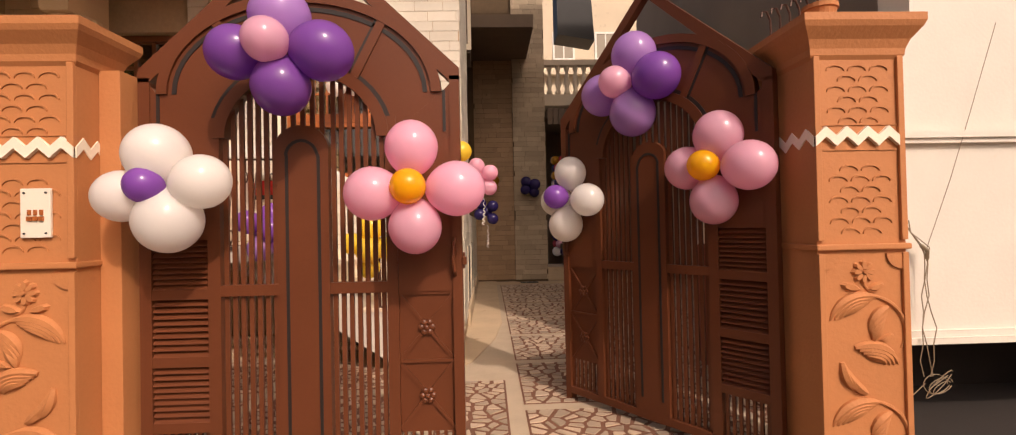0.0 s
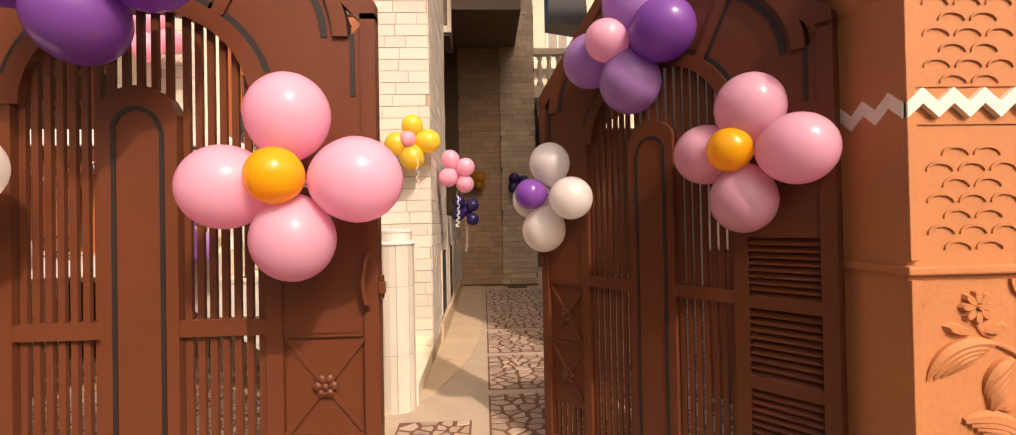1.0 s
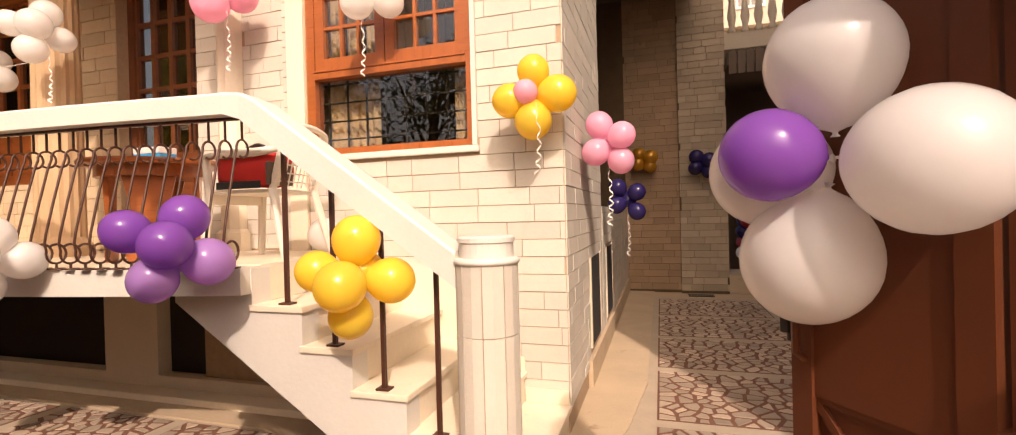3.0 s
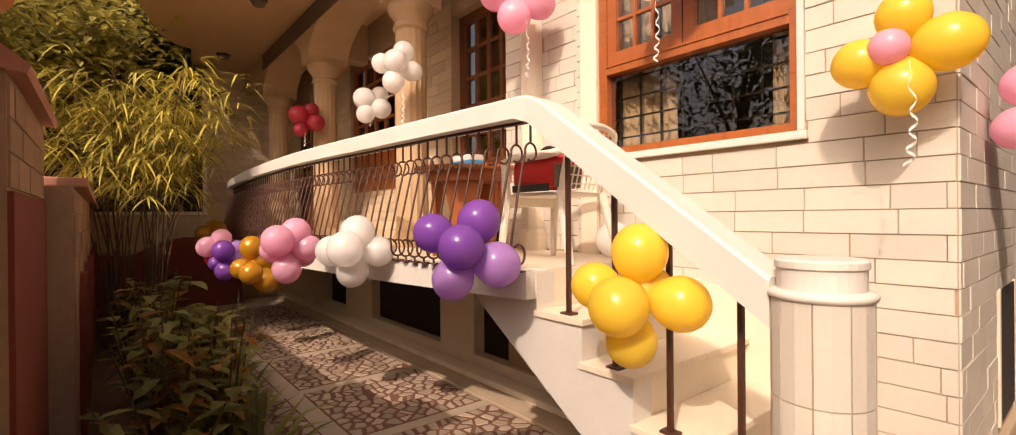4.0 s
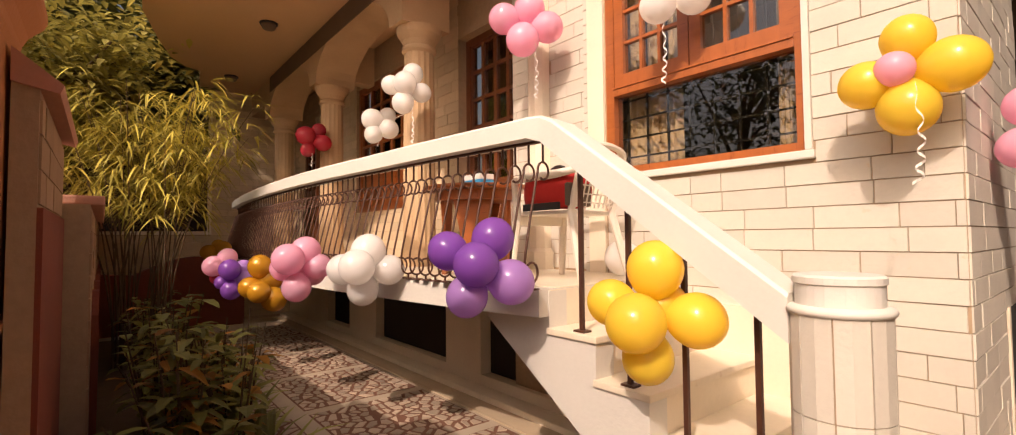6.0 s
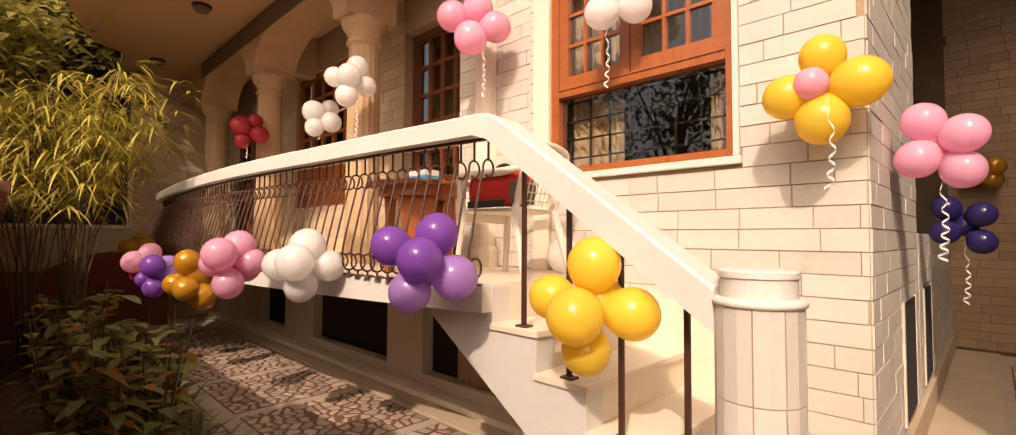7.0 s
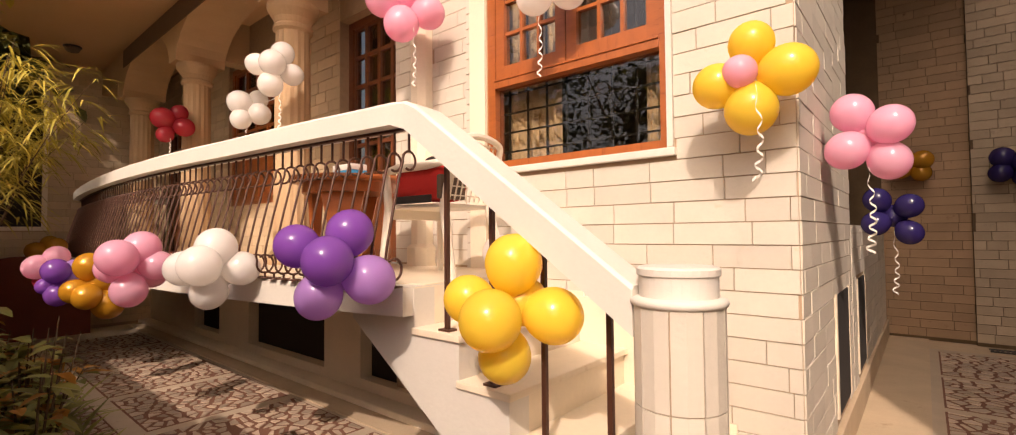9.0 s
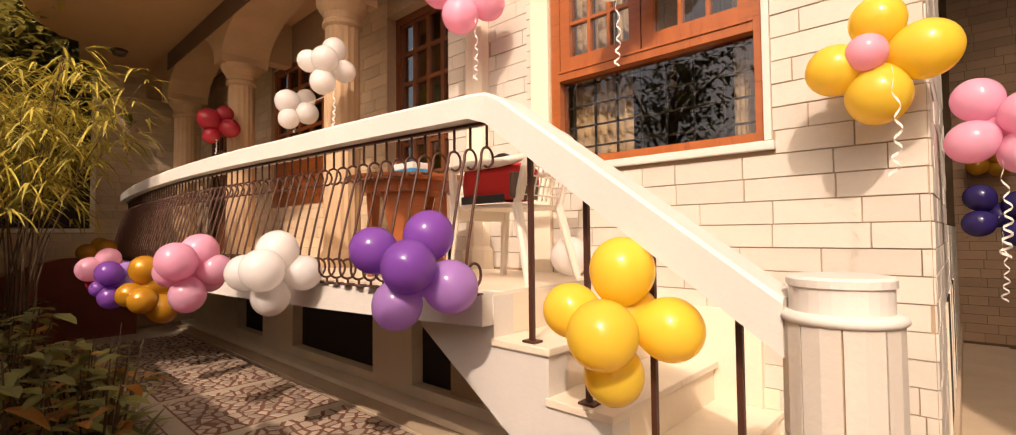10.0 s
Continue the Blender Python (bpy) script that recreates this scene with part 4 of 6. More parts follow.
            part("brace", prism(bmesh.new(), fl([(uc - dx + o[0], zc - dz + o[1]), (uc + dx + o[0], zc + dz + o[1]), (uc + dx - o[0], zc + dz - o[1]), (uc - dx - o[0], zc - dz - o[1])]), -0.014 - 0.003 * s_, 0.0), GATE, g)
        bm = bmesh.new()
        for k in range(6):
            a = k * math.pi / 3
            lathe(bm, [(0.017, -0.004), (0.015, 0.006), (0.006, 0.011)], (0.027 * math.cos(a), 0.027 * math.sin(a), 0), 8)
        lathe(bm, [(0.014, 0.0), (0.012, 0.014), (0.004, 0.018)], (0, 0, 0), 8)
        part("rosette", bm, GATE, g).matrix_local = pose(uc * flip, -0.014, zc, 90)
        part("rail", rows((1.25, W - 0.05, -0.016, 0.01, zc + 0.165, zc + 0.18)), GATE, g)
    for i in range(7):
        u = 1.27 + 0.04 * i
        part("bar", rows((u - 0.009, u + 0.009, -0.008, 0.008, 0.11, 0.32)), GATE, g)
    part("pull_handle", tube(bmesh.new(), [((W - 0.035) * flip, -0.03, 1.10), ((W - 0.037) * flip, -0.06, 1.12), ((W - 0.045) * flip, -0.068, 1.19), ((W - 0.037) * flip, -0.06, 1.26), ((W - 0.035) * flip, -0.03, 1.28)], 0.009, 8), GATE, g, "bowed brown pull handle")
    part("latch", rows((W, W + 0.022, -0.04, -0.015, 1.15, 1.19), (W + 0.002, W + 0.012, -0.03, 0.01, 1.13, 1.21), bevel=0.003), BLACK if flip < 0 else GATE, g, "iron latch")
    return g


gate_leaf(1, "brown painted steel gate leaf with bars and louvres, closed", Matrix.Translation((-1.66, 2.19, 0.0)))
ang = math.degrees(math.atan2(-(3.43 - 2.22), 1.57 - 0.68))
gate_leaf(-1, "brown painted steel gate leaf with louvres, standing open", pose(1.57, 2.22, 0, 0, 0, ang))

# ---- balloons ----


def balloon_mesh(material, long=1.12):
    """A balloon of radius 1 about the origin, its knot towards -z."""
    bm = bmesh.new()
    n, rings = 28, []
    prof = []
    for i in range(1, 18):
        a = math.pi * i / 18
        z = math.cos(a)
        r = math.sin(a) * (1 - 0.10 * max(0, -z) ** 1.5)
        prof.append((r, z * (long if z < 0 else 1.04)))
    prof += [(0.05, -long - 0.03), (0.035, -long - 0.06), (0.075, -long - 0.11)]
    lathe(bm, [(0.02, 1.045)] + prof, n=n)
    bmesh.ops.recalc_face_normals(bm, faces=bm.faces)
    return mesh_of(bm, "balloon", material, True)


BALLOON = {m.name: balloon_mesh(m) for m in (PURPLE, LILAC, PINK, WHITEB, GOLD, OLDGOLD, ORANGE, NAVY, REDB)}


def add_balloon(parent, at, r, material, out, label=""):
    """One balloon under a bunch; out: the way its round end points."""
    ob = new("balloon", BALLOON[material.name])
    ob.parent = parent
    q = Vector(out).normalized().to_track_quat("Z", "Y").to_matrix().to_4x4()
    ob.matrix_local = Matrix.Translation(at) @ q @ Matrix.Scale(r, 4)
    return tagged(ob, label)


def bunch(at, facing, r, spec, label, group="", seed=0):
    """Balloons tied at one knot. spec: rows (right, up, forward, size, material), in radii; facing: yaw of the way they face."""
    b = thing("balloon_bunch", label, "balloons", group, m=pose(at[0], at[1], at[2], 0, 0, facing))
    rnd = random.Random(seed)
    for u, v, w, s, m in spec:
        d = Vector((u + rnd.uniform(-0.06, 0.06), -w, v + rnd.uniform(-0.06, 0.06)))
        add_balloon(b, d * r, r * s * rnd.uniform(0.97, 1.03), m, d if d.length > 0.2 else (0, -1, 0))
    return b


def balloons(at, rows, label, group, tie=None):
    """Balloons tied at one knot; rows: (x, y, z from the knot, radius, material); tie: where its string goes."""
    b = thing("balloon_bunch", label, "balloons", group, at=at)
    for x, y, z, r, m in rows:
        d = Vector((x, y, z))
        add_balloon(b, d, r, m, d if d.length > 0.05 else (0.3, -1, 0))
    if tie:
        part("string", tube(bmesh.new(), [(0, 0, 0), tie], 0.003, 5), RIBBON, b)
    return b


def quad(m):
    return [(-0.80, 0.95, 0.1, 1.0, m), (0.80, 0.40, 0.5, 1.08, m), (-1.0, -0.65, 0.3, 0.95, m), (0.70, -1.05, 0.1, 0.95, m), (0.1, -0.1, -0.7, 0.9, m)]


def curl(owner, at, length, amp, turns):
    """A curled ribbon tied to a bunch."""
    bm = bmesh.new()
    n = int(turns * 9)
    pts = []
    for i in range(n + 1):
        t = i / n
        a = turns * 2 * math.pi * t ** 1.5
        k = amp * (0.35 + 0.65 * t)
        pts.append(Vector((k * math.cos(a) + 0.02 * math.sin(3 * t), k * math.sin(a) * 0.6, -length * t)))
    for p, q in zip(pts, pts[1:]):
        o, w = Vector((0, 0, 0.006)), Vector((0, 0.001, 0))
        for s_ in (w, -w):
            bm.faces.new([bm.verts.new(v + s_) for v in (p - o, q - o, q + o, p + o)])
    ob = part("ribbon", bm, RIBBON, owner, "curled white ribbon", True)
    ob.matrix_local = owner.matrix_world.inverted() @ Matrix.Translation(at)
    return ob


# flowers on the gate
GATE_FLOWERS, PORCH_EDGE, WALL_BUNCHES = "gate balloon flowers", "porch edge balloons", "wall balloon bunches"
balloons((-0.305, 1.950, 1.510), [(0.004, 0.000, 0.197, 0.121, PINK), (0.205, -0.013, 0.005, 0.127, PINK), (0.015, 0.000, -0.165, 0.121, PINK), (-0.173, -0.012, -0.011, 0.123, PINK), (-0.003, -0.083, 0.013, 0.080, ORANGE)],
         "pink balloon flower with an amber centre on the gate", GATE_FLOWERS, tie=(0, 0.21, 0))
balloons((-1.400, 1.950, 1.500), [(-0.032, 0.000, 0.188, 0.136, WHITEB), (0.164, -0.012, 0.065, 0.122, WHITEB), (0.013, 0.000, -0.103, 0.142, WHITEB), (-0.175, -0.012, 0.007, 0.115, WHITEB), (-0.038, -0.081, 0.048, 0.078, PURPLE)],
         "white balloon flower with a purple centre on the gate", GATE_FLOWERS, tie=(0, 0.21, 0))
balloons((-0.880, 1.930, 2.180), [(0.005, 0.000, 0.120, 0.134, LILAC), (0.194, -0.013, -0.039, 0.134, PURPLE), (0.006, 0.000, -0.191, 0.128, PURPLE), (-0.188, -0.012, -0.041, 0.121, PURPLE), (-0.018, -0.102, -0.018, 0.097, PINK)],
         "purple balloon flower with a pink centre on the gate", GATE_FLOWERS, tie=(0, 0.29, 0))
balloons((0.970, 2.840, 2.200), [(0.027, -0.037, 0.214, 0.143, LILAC), (0.117, -0.186, 0.037, 0.143, PURPLE), (0.015, -0.020, -0.153, 0.147, LILAC), (-0.133, 0.158, 0.007, 0.141, LILAC), (-0.100, -0.040, 0.041, 0.102, PINK)],
         "lilac balloon flower with a pink centre on the open leaf", GATE_FLOWERS, tie=(0.16, 0.12, 0))
balloons((1.317, 2.400, 1.640), [(0.014, -0.019, 0.177, 0.134, PINK), (0.107, -0.170, -0.007, 0.133, PINK), (-0.006, 0.009, -0.184, 0.130, PINK), (-0.104, 0.122, 0.012, 0.126, PINK), (-0.081, -0.038, 0.010, 0.086, ORANGE)],
         "pink balloon flower with an amber centre on the open leaf", GATE_FLOWERS, tie=(0.16, 0.12, 0))
balloons((0.650, 3.250, 1.530), [(-0.004, 0.005, 0.180, 0.115, WHITEB), (0.087, -0.139, -0.023, 0.116, WHITEB), (-0.037, 0.051, -0.193, 0.125, WHITEB), (-0.095, 0.111, -0.016, 0.114, WHITEB), (-0.118, -0.033, 0.007, 0.086, PURPLE)],
         "white balloon flower with a purple centre on the open leaf", GATE_FLOWERS, tie=(0.16, 0.12, 0))
# along the porch edge and stairs
balloons((-1.829, 3.894, 1.325), [(-0.079, -0.119, 0.082, 0.096, PURPLE), (0.041, 0.063, 0.138, 0.105, PURPLE), (0.088, -0.072, 0.020, 0.108, PURPLE), (0.116, 0.116, -0.070, 0.111, LILAC), (-0.012, -0.055, -0.136, 0.102, LILAC), (-0.045, 0.048, -0.035, 0.094, LILAC)],
         "purple and lilac balloon bunch tied to the porch edge", PORCH_EDGE)
balloons((-2.933, 3.793, 1.268), [(-0.050, -0.126, 0.007, 0.099, WHITEB), (0.017, 0.013, 0.117, 0.113, WHITEB), (0.089, -0.093, 0.026, 0.112, WHITEB), (0.072, 0.130, -0.002, 0.099, WHITEB), (0.014, -0.021, -0.125, 0.100, WHITEB), (-0.057, 0.042, -0.024, 0.100, WHITEB)],
         "white balloon bunch tied to the porch edge", PORCH_EDGE)
balloons((-3.545, 3.558, 1.273), [(0.070, -0.089, 0.058, 0.109, PINK), (0.012, 0.044, 0.108, 0.106, PINK), (0.059, 0.115, 0.002, 0.093, PINK), (0.026, -0.021, -0.143, 0.099, PINK), (-0.025, -0.092, -0.006, 0.090, PINK), (-0.039, 0.104, -0.048, 0.095, PINK)],
         "pink balloon bunch tied to the porch edge", PORCH_EDGE)
balloons((-4.435, 3.528, 1.109), [(0.006, -0.021, 0.133, 0.098, OLDGOLD), (-0.030, 0.066, 0.029, 0.110, OLDGOLD), (-0.003, -0.099, -0.037, 0.086, OLDGOLD), (0.076, -0.045, -0.074, 0.091, OLDGOLD), (0.038, 0.080, -0.145, 0.104, OLDGOLD)],
         "bronze balloon bunch tied to the porch edge", PORCH_EDGE, tie=(0, 0.36, 0.03))
balloons((-5.608, 3.511, 1.098), [(0.080, -0.037, 0.069, 0.104, PURPLE), (0.016, 0.097, 0.079, 0.084, LILAC), (0.025, 0.093, -0.015, 0.095, LILAC), (0.028, -0.014, -0.137, 0.099, PURPLE), (-0.015, -0.090, -0.060, 0.070, PURPLE)],
         "purple balloon bunch at the bowed porch end", PORCH_EDGE)
balloons((-6.228, 3.499, 1.220), [(0.025, -0.065, -0.041, 0.114, PINK), (0.031, 0.068, 0.050, 0.103, PINK), (-0.026, -0.020, -0.173, 0.077, REDB), (-0.041, 0.027, -0.028, 0.091, PINK)],
         "pink balloon bunch at the bowed porch end", PORCH_EDGE)
balloons((-7.441, 3.639, 1.330), [(0.008, -0.080, -0.022, 0.097, OLDGOLD), (0.032, 0.088, 0.023, 0.099, OLDGOLD), (-0.044, 0.013, -0.046, 0.092, OLDGOLD), (-0.028, 0.037, 0.060, 0.084, OLDGOLD)],
         "bronze balloon bunch at the bowed porch end", PORCH_EDGE)
balloons((-1.030, 4.160, 1.170), [(0.018, 0.013, 0.170, 0.111, GOLD), (-0.121, -0.087, 0.034, 0.095, GOLD), (0.027, -0.130, -0.025, 0.114, GOLD), (0.148, 0.092, -0.025, 0.109, GOLD), (0.002, -0.024, -0.176, 0.101, GOLD), (0.005, 0.085, 0.018, 0.098, GOLD)],
         "shiny gold balloon bunch on the stair rail", PORCH_EDGE)
# on the house walls and porch columns
b = balloons((-0.391, 5.120, 2.152), [(0.007, 0.002, 0.152, 0.099, GOLD), (0.150, 0.011, 0.007, 0.113, GOLD), (-0.135, -0.031, -0.020, 0.105, GOLD), (0.003, -0.011, -0.146, 0.114, GOLD), (-0.022, -0.081, 0.013, 0.073, PINK)],
         "gold balloon flower with a pink centre on the wall", WALL_BUNCHES)
curl(b, (-0.336, 4.95, 2.07), 0.40, 0.018, 4.5)
b = balloons((-0.009, 5.950, 1.952), [(-0.079, -0.005, 0.137, 0.102, PINK), (0.085, -0.057, 0.045, 0.100, PINK), (-0.104, -0.037, -0.066, 0.102, PINK), (0.074, -0.005, -0.133, 0.098, PINK), (-0.013, 0.055, -0.005, 0.095, PINK)],
         "pink balloon bunch with ribbon on the side wall", WALL_BUNCHES)
curl(b, (-0.023, 5.85, 1.78), 0.44, 0.022, 6)
b = balloons((0.019, 7.300, 1.550), [(-0.090, -0.004, 0.130, 0.089, NAVY), (0.096, -0.031, 0.079, 0.086, NAVY), (-0.100, -0.030, -0.044, 0.089, NAVY), (0.092, -0.005, -0.111, 0.086, NAVY), (0.006, 0.050, 0.011, 0.084, NAVY)],
         "dark navy balloon bunch on the side wall", WALL_BUNCHES)
curl(b, (0.02, 7.2, 1.45), 0.45, 0.02, 5)
b = balloons((-3.775, 4.520, 2.795), [(-0.037, -0.114, 0.017, 0.085, WHITEB), (0.080, -0.046, 0.019, 0.101, WHITEB), (0.028, 0.056, 0.130, 0.093, WHITEB), (0.034, -0.041, -0.142, 0.096, WHITEB), (0.076, 0.115, -0.037, 0.087, WHITEB), (-0.033, 0.051, -0.008, 0.088, WHITEB)],
         "white balloon bunch on the porch column", WALL_BUNCHES)
curl(b, (-3.47, 4.42, 2.55), 0.30, 0.018, 5)
b = balloons((-4.788, 4.750, 2.687), [(0.001, -0.084, 0.042, 0.115, WHITEB), (0.030, 0.069, 0.094, 0.092, WHITEB), (0.026, -0.085, -0.118, 0.096, WHITEB), (0.083, 0.060, -0.054, 0.104, WHITEB), (-0.045, 0.033, 0.020, 0.092, WHITEB)],
         "white balloon bunch under the porch arch", WALL_BUNCHES, tie=(0.55, 0.08, 0.05))
curl(b, (-4.74, 4.70, 2.60), 0.16, 0.014, 3)
b = balloons((-6.315, 4.550, 2.741), [(0.007, -0.103, 0.041, 0.120, REDB), (0.016, 0.053, 0.123, 0.092, REDB), (0.071, 0.087, -0.041, 0.107, REDB), (0.022, -0.083, -0.139, 0.090, REDB), (-0.045, 0.021, 0.010, 0.100, REDB)],
         "rose balloon bunch by the porch column", WALL_BUNCHES)
curl(b, (-6.25, 4.50, 2.64), 0.25, 0.016, 4)
b = balloons((-2.688, 4.980, 3.133), [(-0.094, -0.130, 0.027, 0.118, PINK), (0.039, 0.010, 0.092, 0.119, PINK), (0.045, -0.067, -0.164, 0.126, PINK), (0.126, 0.113, -0.048, 0.119, PINK), (-0.043, 0.055, 0.032, 0.116, PINK)],
         "pink balloon bunch on the half-round pilaster", WALL_BUNCHES)
curl(b, (-2.44, 4.85, 2.86), 0.40, 0.02, 5)
b = balloons((-1.495, 5.150, 2.916), [(-0.064, -0.093, -0.047, 0.106, WHITEB), (0.101, 0.029, -0.020, 0.101, WHITEB), (0.007, 0.004, 0.083, 0.098, WHITEB), (-0.030, -0.043, 0.152, 0.098, WHITEB)],
         "white balloon bunch with ribbon in front of the window", WALL_BUNCHES)
curl(b, (-1.53, 5.05, 2.80), 0.42, 0.018, 5)
bunch((1.03, 11.05, 2.2), 0, 0.12, quad(NAVY), "navy balloon bunch on the shaded back wall", WALL_BUNCHES, seed=29)
bunch((0.10, 11.1, 2.32), 0, 0.115, quad(OLDGOLD), "bronze balloon bunch on the shaded back wall", WALL_BUNCHES, seed=30)

# column of balloons at the far doorway
pillar_b = thing("balloon_column", "tall column of mixed coloured balloons beside the doorway", "balloon column", at=(1.86, 11.75, 0.0))
cols = [WHITEB, NAVY, OLDGOLD, REDB, NAVY, WHITEB, OLDGOLD, PINK, REDB, NAVY]
rnd = random.Random(5)
for k in range(13):
    for q in range(4):
        a = radians(90 * q + 45 * (k % 2) + 10)
        add_balloon(pillar_b, (0.15 * math.cos(a), 0.15 * math.sin(a), 0.66 + 0.185 * k), 0.115 * rnd.uniform(0.93, 1.05), cols[(k * 7 + (k // 3) * 2 + q % 2) % len(cols)], (math.cos(a), math.sin(a), 0.1))
part("pole", tube(bmesh.new(), [(0, 0, 0.2), (0, 0, 2.95)], 0.02, 8), BLACK, pillar_b)
loose = thing("loose_balloon", "single white balloon lying on the porch floor", "balloon", at=(-1.95, 5.18, 1.327))
add_balloon(loose, (0, 0, 0), 0.12, WHITEB, (0.2, -0.5, 0.6))

# ---- porch furniture ----
table = thing("round_table", "round dark teak table standing on the porch", "table", at=(-2.85, 4.64, 1.206))
part("tabletop", lathe(bmesh.new(), [(0.36, 0.60), (0.40, 0.605), (0.405, 0.62), (0.40, 0.635), (0.3, 0.637)], n=36), WOOD_H, table)
part("apron", lathe(bmesh.new(), [(0.32, 0.53), (0.32, 0.60)], n=28), WOOD_H, table)
for k in range(4):
    a = radians(45 + 90 * k)
    board = part("leg", prism(bmesh.new(), [(-0.11, 0.0), (0.11, 0.0), (0.13, 0.04), (0.09, 0.3), (0.14, 0.53), (-0.14, 0.53), (-0.09, 0.3), (-0.13, 0.04)], -0.014, 0.014, bevel=0.004), WOOD, table, "broad shaped board leg")
    board.matrix_local = pose(0.24 * math.cos(a), 0.24 * math.sin(a), 0, 0, 0, math.degrees(a) + 90)
pack = thing("carton", "white and blue carton lying on the table", "box", at=(-2.72, 4.55, 1.844))
part("body", boxes((-0.12, 0.1, -0.06, 0.06, 0, 0.035), bevel=0.004), BLUE, pack)
part("lid", boxes((-0.12, 0.1, -0.06, 0.06, 0.036, 0.075), bevel=0.004), PAPER, pack, "white lid")


def plastic_chair(m):
    c = thing("plastic_chair", "white moulded plastic armchair with a lattice back", "chair", m=m)
    bm = bmesh.new()
    prism(bm, [(-0.23, -0.22), (0.23, -0.22), (0.21, 0.2), (-0.21, 0.2)], 0.40, 0.425, "z", bevel=0.008)
    part("seat", bm, PLASTIC, c)
    part("seat_apron", boxes((-0.23, 0.23, -0.225, -0.205, 0.34, 0.40)), PLASTIC, c)
    for sx in (-1, 1):
        part("leg", tube(bmesh.new(), [(0.26 * sx, -0.25, 0.0), (0.235 * sx, -0.21, 0.40), (0.25 * sx, -0.22, 0.62)], [0.022, 0.028, 0.022], 8), PLASTIC, c)
        part("leg", tube(bmesh.new(), [(0.25 * sx, 0.30, 0.0), (0.21 * sx, 0.2, 0.42)], [0.022, 0.028], 8), PLASTIC, c)
        bm = bmesh.new()
        tube(bm, [(0.25 * sx, -0.23, 0.62), (0.265 * sx, -0.1, 0.635), (0.25 * sx, 0.12, 0.64), (0.22 * sx, 0.27, 0.66)], [0.02, 0.028, 0.026, 0.02], 8)
        part("armrest", bm, PLASTIC, c, smooth=True)
        part("back_post", tube(bmesh.new(), [(0.21 * sx, 0.2, 0.42), (0.215 * sx, 0.27, 0.66), (0.19 * sx, 0.31, 0.76)], [0.022, 0.022, 0.02], 8), PLASTIC, c)
    part("top_rail", tube(bmesh.new(), [(0.19 * math.cos(a), 0.31 + 0.01 * math.sin(a), 0.76 + 0.05 * math.sin(a)) for a in [radians(18 * i) for i in range(11)]], 0.02, 8), PLASTIC, c)
    bm = bmesh.new()
    for i in range(9):
        u = -0.18 + 0.045 * i
        tube(bm, [(u, 0.215, 0.44), (u, 0.305, 0.78)], 0.005, 4)
    for i in range(7):
        z = 0.47 + 0.05 * i
        tube(bm, [(-0.2, 0.215 + (z - 0.44) * 0.25, z), (0.2, 0.215 + (z - 0.44) * 0.25, z)], 0.005, 4)
    part("lattice_back", bm, PLASTIC, c)
    return c


plastic_chair(pose(-2.08, 4.78, 1.206, 0, 0, -84))
bag = thing("travel_bag", "red cloth bag with black handle on the chair", "bag", at=(-2.05, 4.66, 1.632))
bm = bmesh.new()
box(bm, -0.19, 0.18, -0.13, 0.13, 0, 0.22, bevel=0.085)
for v in bm.verts:
    v.co += Vector((0.02 * math.sin(9 * v.co.z), 0.02 * math.sin(11 * v.co.x), 0.025 * math.sin(8 * v.co.x + 2)))
part("body", bm, REDCLOTH, bag, smooth=True)
part("handle", tube(bmesh.new(), [(0.02 + 0.10 * math.cos(a), 0.0, 0.19 + 0.085 * math.sin(a)) for a in [radians(20 * i) for i in range(10)]], 0.012, 6), BLACK, bag, "black carrying handle")
part("pocket", boxes((0.165, 0.20, -0.10, 0.10, 0.02, 0.16), bevel=0.014), BROWN_AND_SHADE, bag, "grey end pocket")
part("base_panel", boxes((-0.165, 0.16, -0.137, -0.125, 0.0, 0.045), bevel=0.005), BLACK, bag, "black lower panel")
part("zip", tube(bmesh.new(), [(-0.14, -0.06, 0.205), (0.0, -0.07, 0.225), (0.15, -0.06, 0.20)], 0.006, 6), BLACK, bag, "black zip")

# ---- boundary wall, bed and end screen on the garden side ----
bwall = thing("boundary_wall", "stone-tiled garden wall with arched niches of painted shade and a maroon pier", "wall", kind="structure")
part("wall_base", boxes((-10.0, -3.2, 2.16, 2.42, 0, 1.66), (-3.2, -2.24, 2.16, 2.235, 0, 1.66)), JOINT, bwall)
for i in range(7):
    x = -3.75 - 0.9 * i
    pts = [(x - 0.17, 0.2), (x - 0.17, 0.98)] + arc(x, 0.98, 0.17, 0.2, 180, 0, 10)[1:-1] + [(x + 0.17, 0.98), (x + 0.17, 0.2)]
    pin = [(x - 0.14, 0.2), (x - 0.14, 0.98)] + arc(x, 0.98, 0.14, 0.17, 180, 0, 10)[1:-1] + [(x + 0.14, 0.98), (x + 0.14, 0.2)]
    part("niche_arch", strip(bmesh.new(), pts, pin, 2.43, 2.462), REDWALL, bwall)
    # flat dark panel on the wall face, painting the niche's inner shade
    part("niche_back", prism(bmesh.new(), pin, 2.4365, 2.4405), SHADE_BLACK, bwall)
part("coping", boxes((-10.0, -3.26, 2.10, 2.48, 1.66, 1.71), bevel=0.01), COPING, bwall)
part("pier", boxes((-3.2, -2.05, 2.237, 2.305, 0, 1.98)), JOINT, bwall)
part("pier_band", boxes((-3.2, -2.05, 2.305, 2.321, 0, 1.58)), REDWALL, bwall)
bm = bmesh.new()
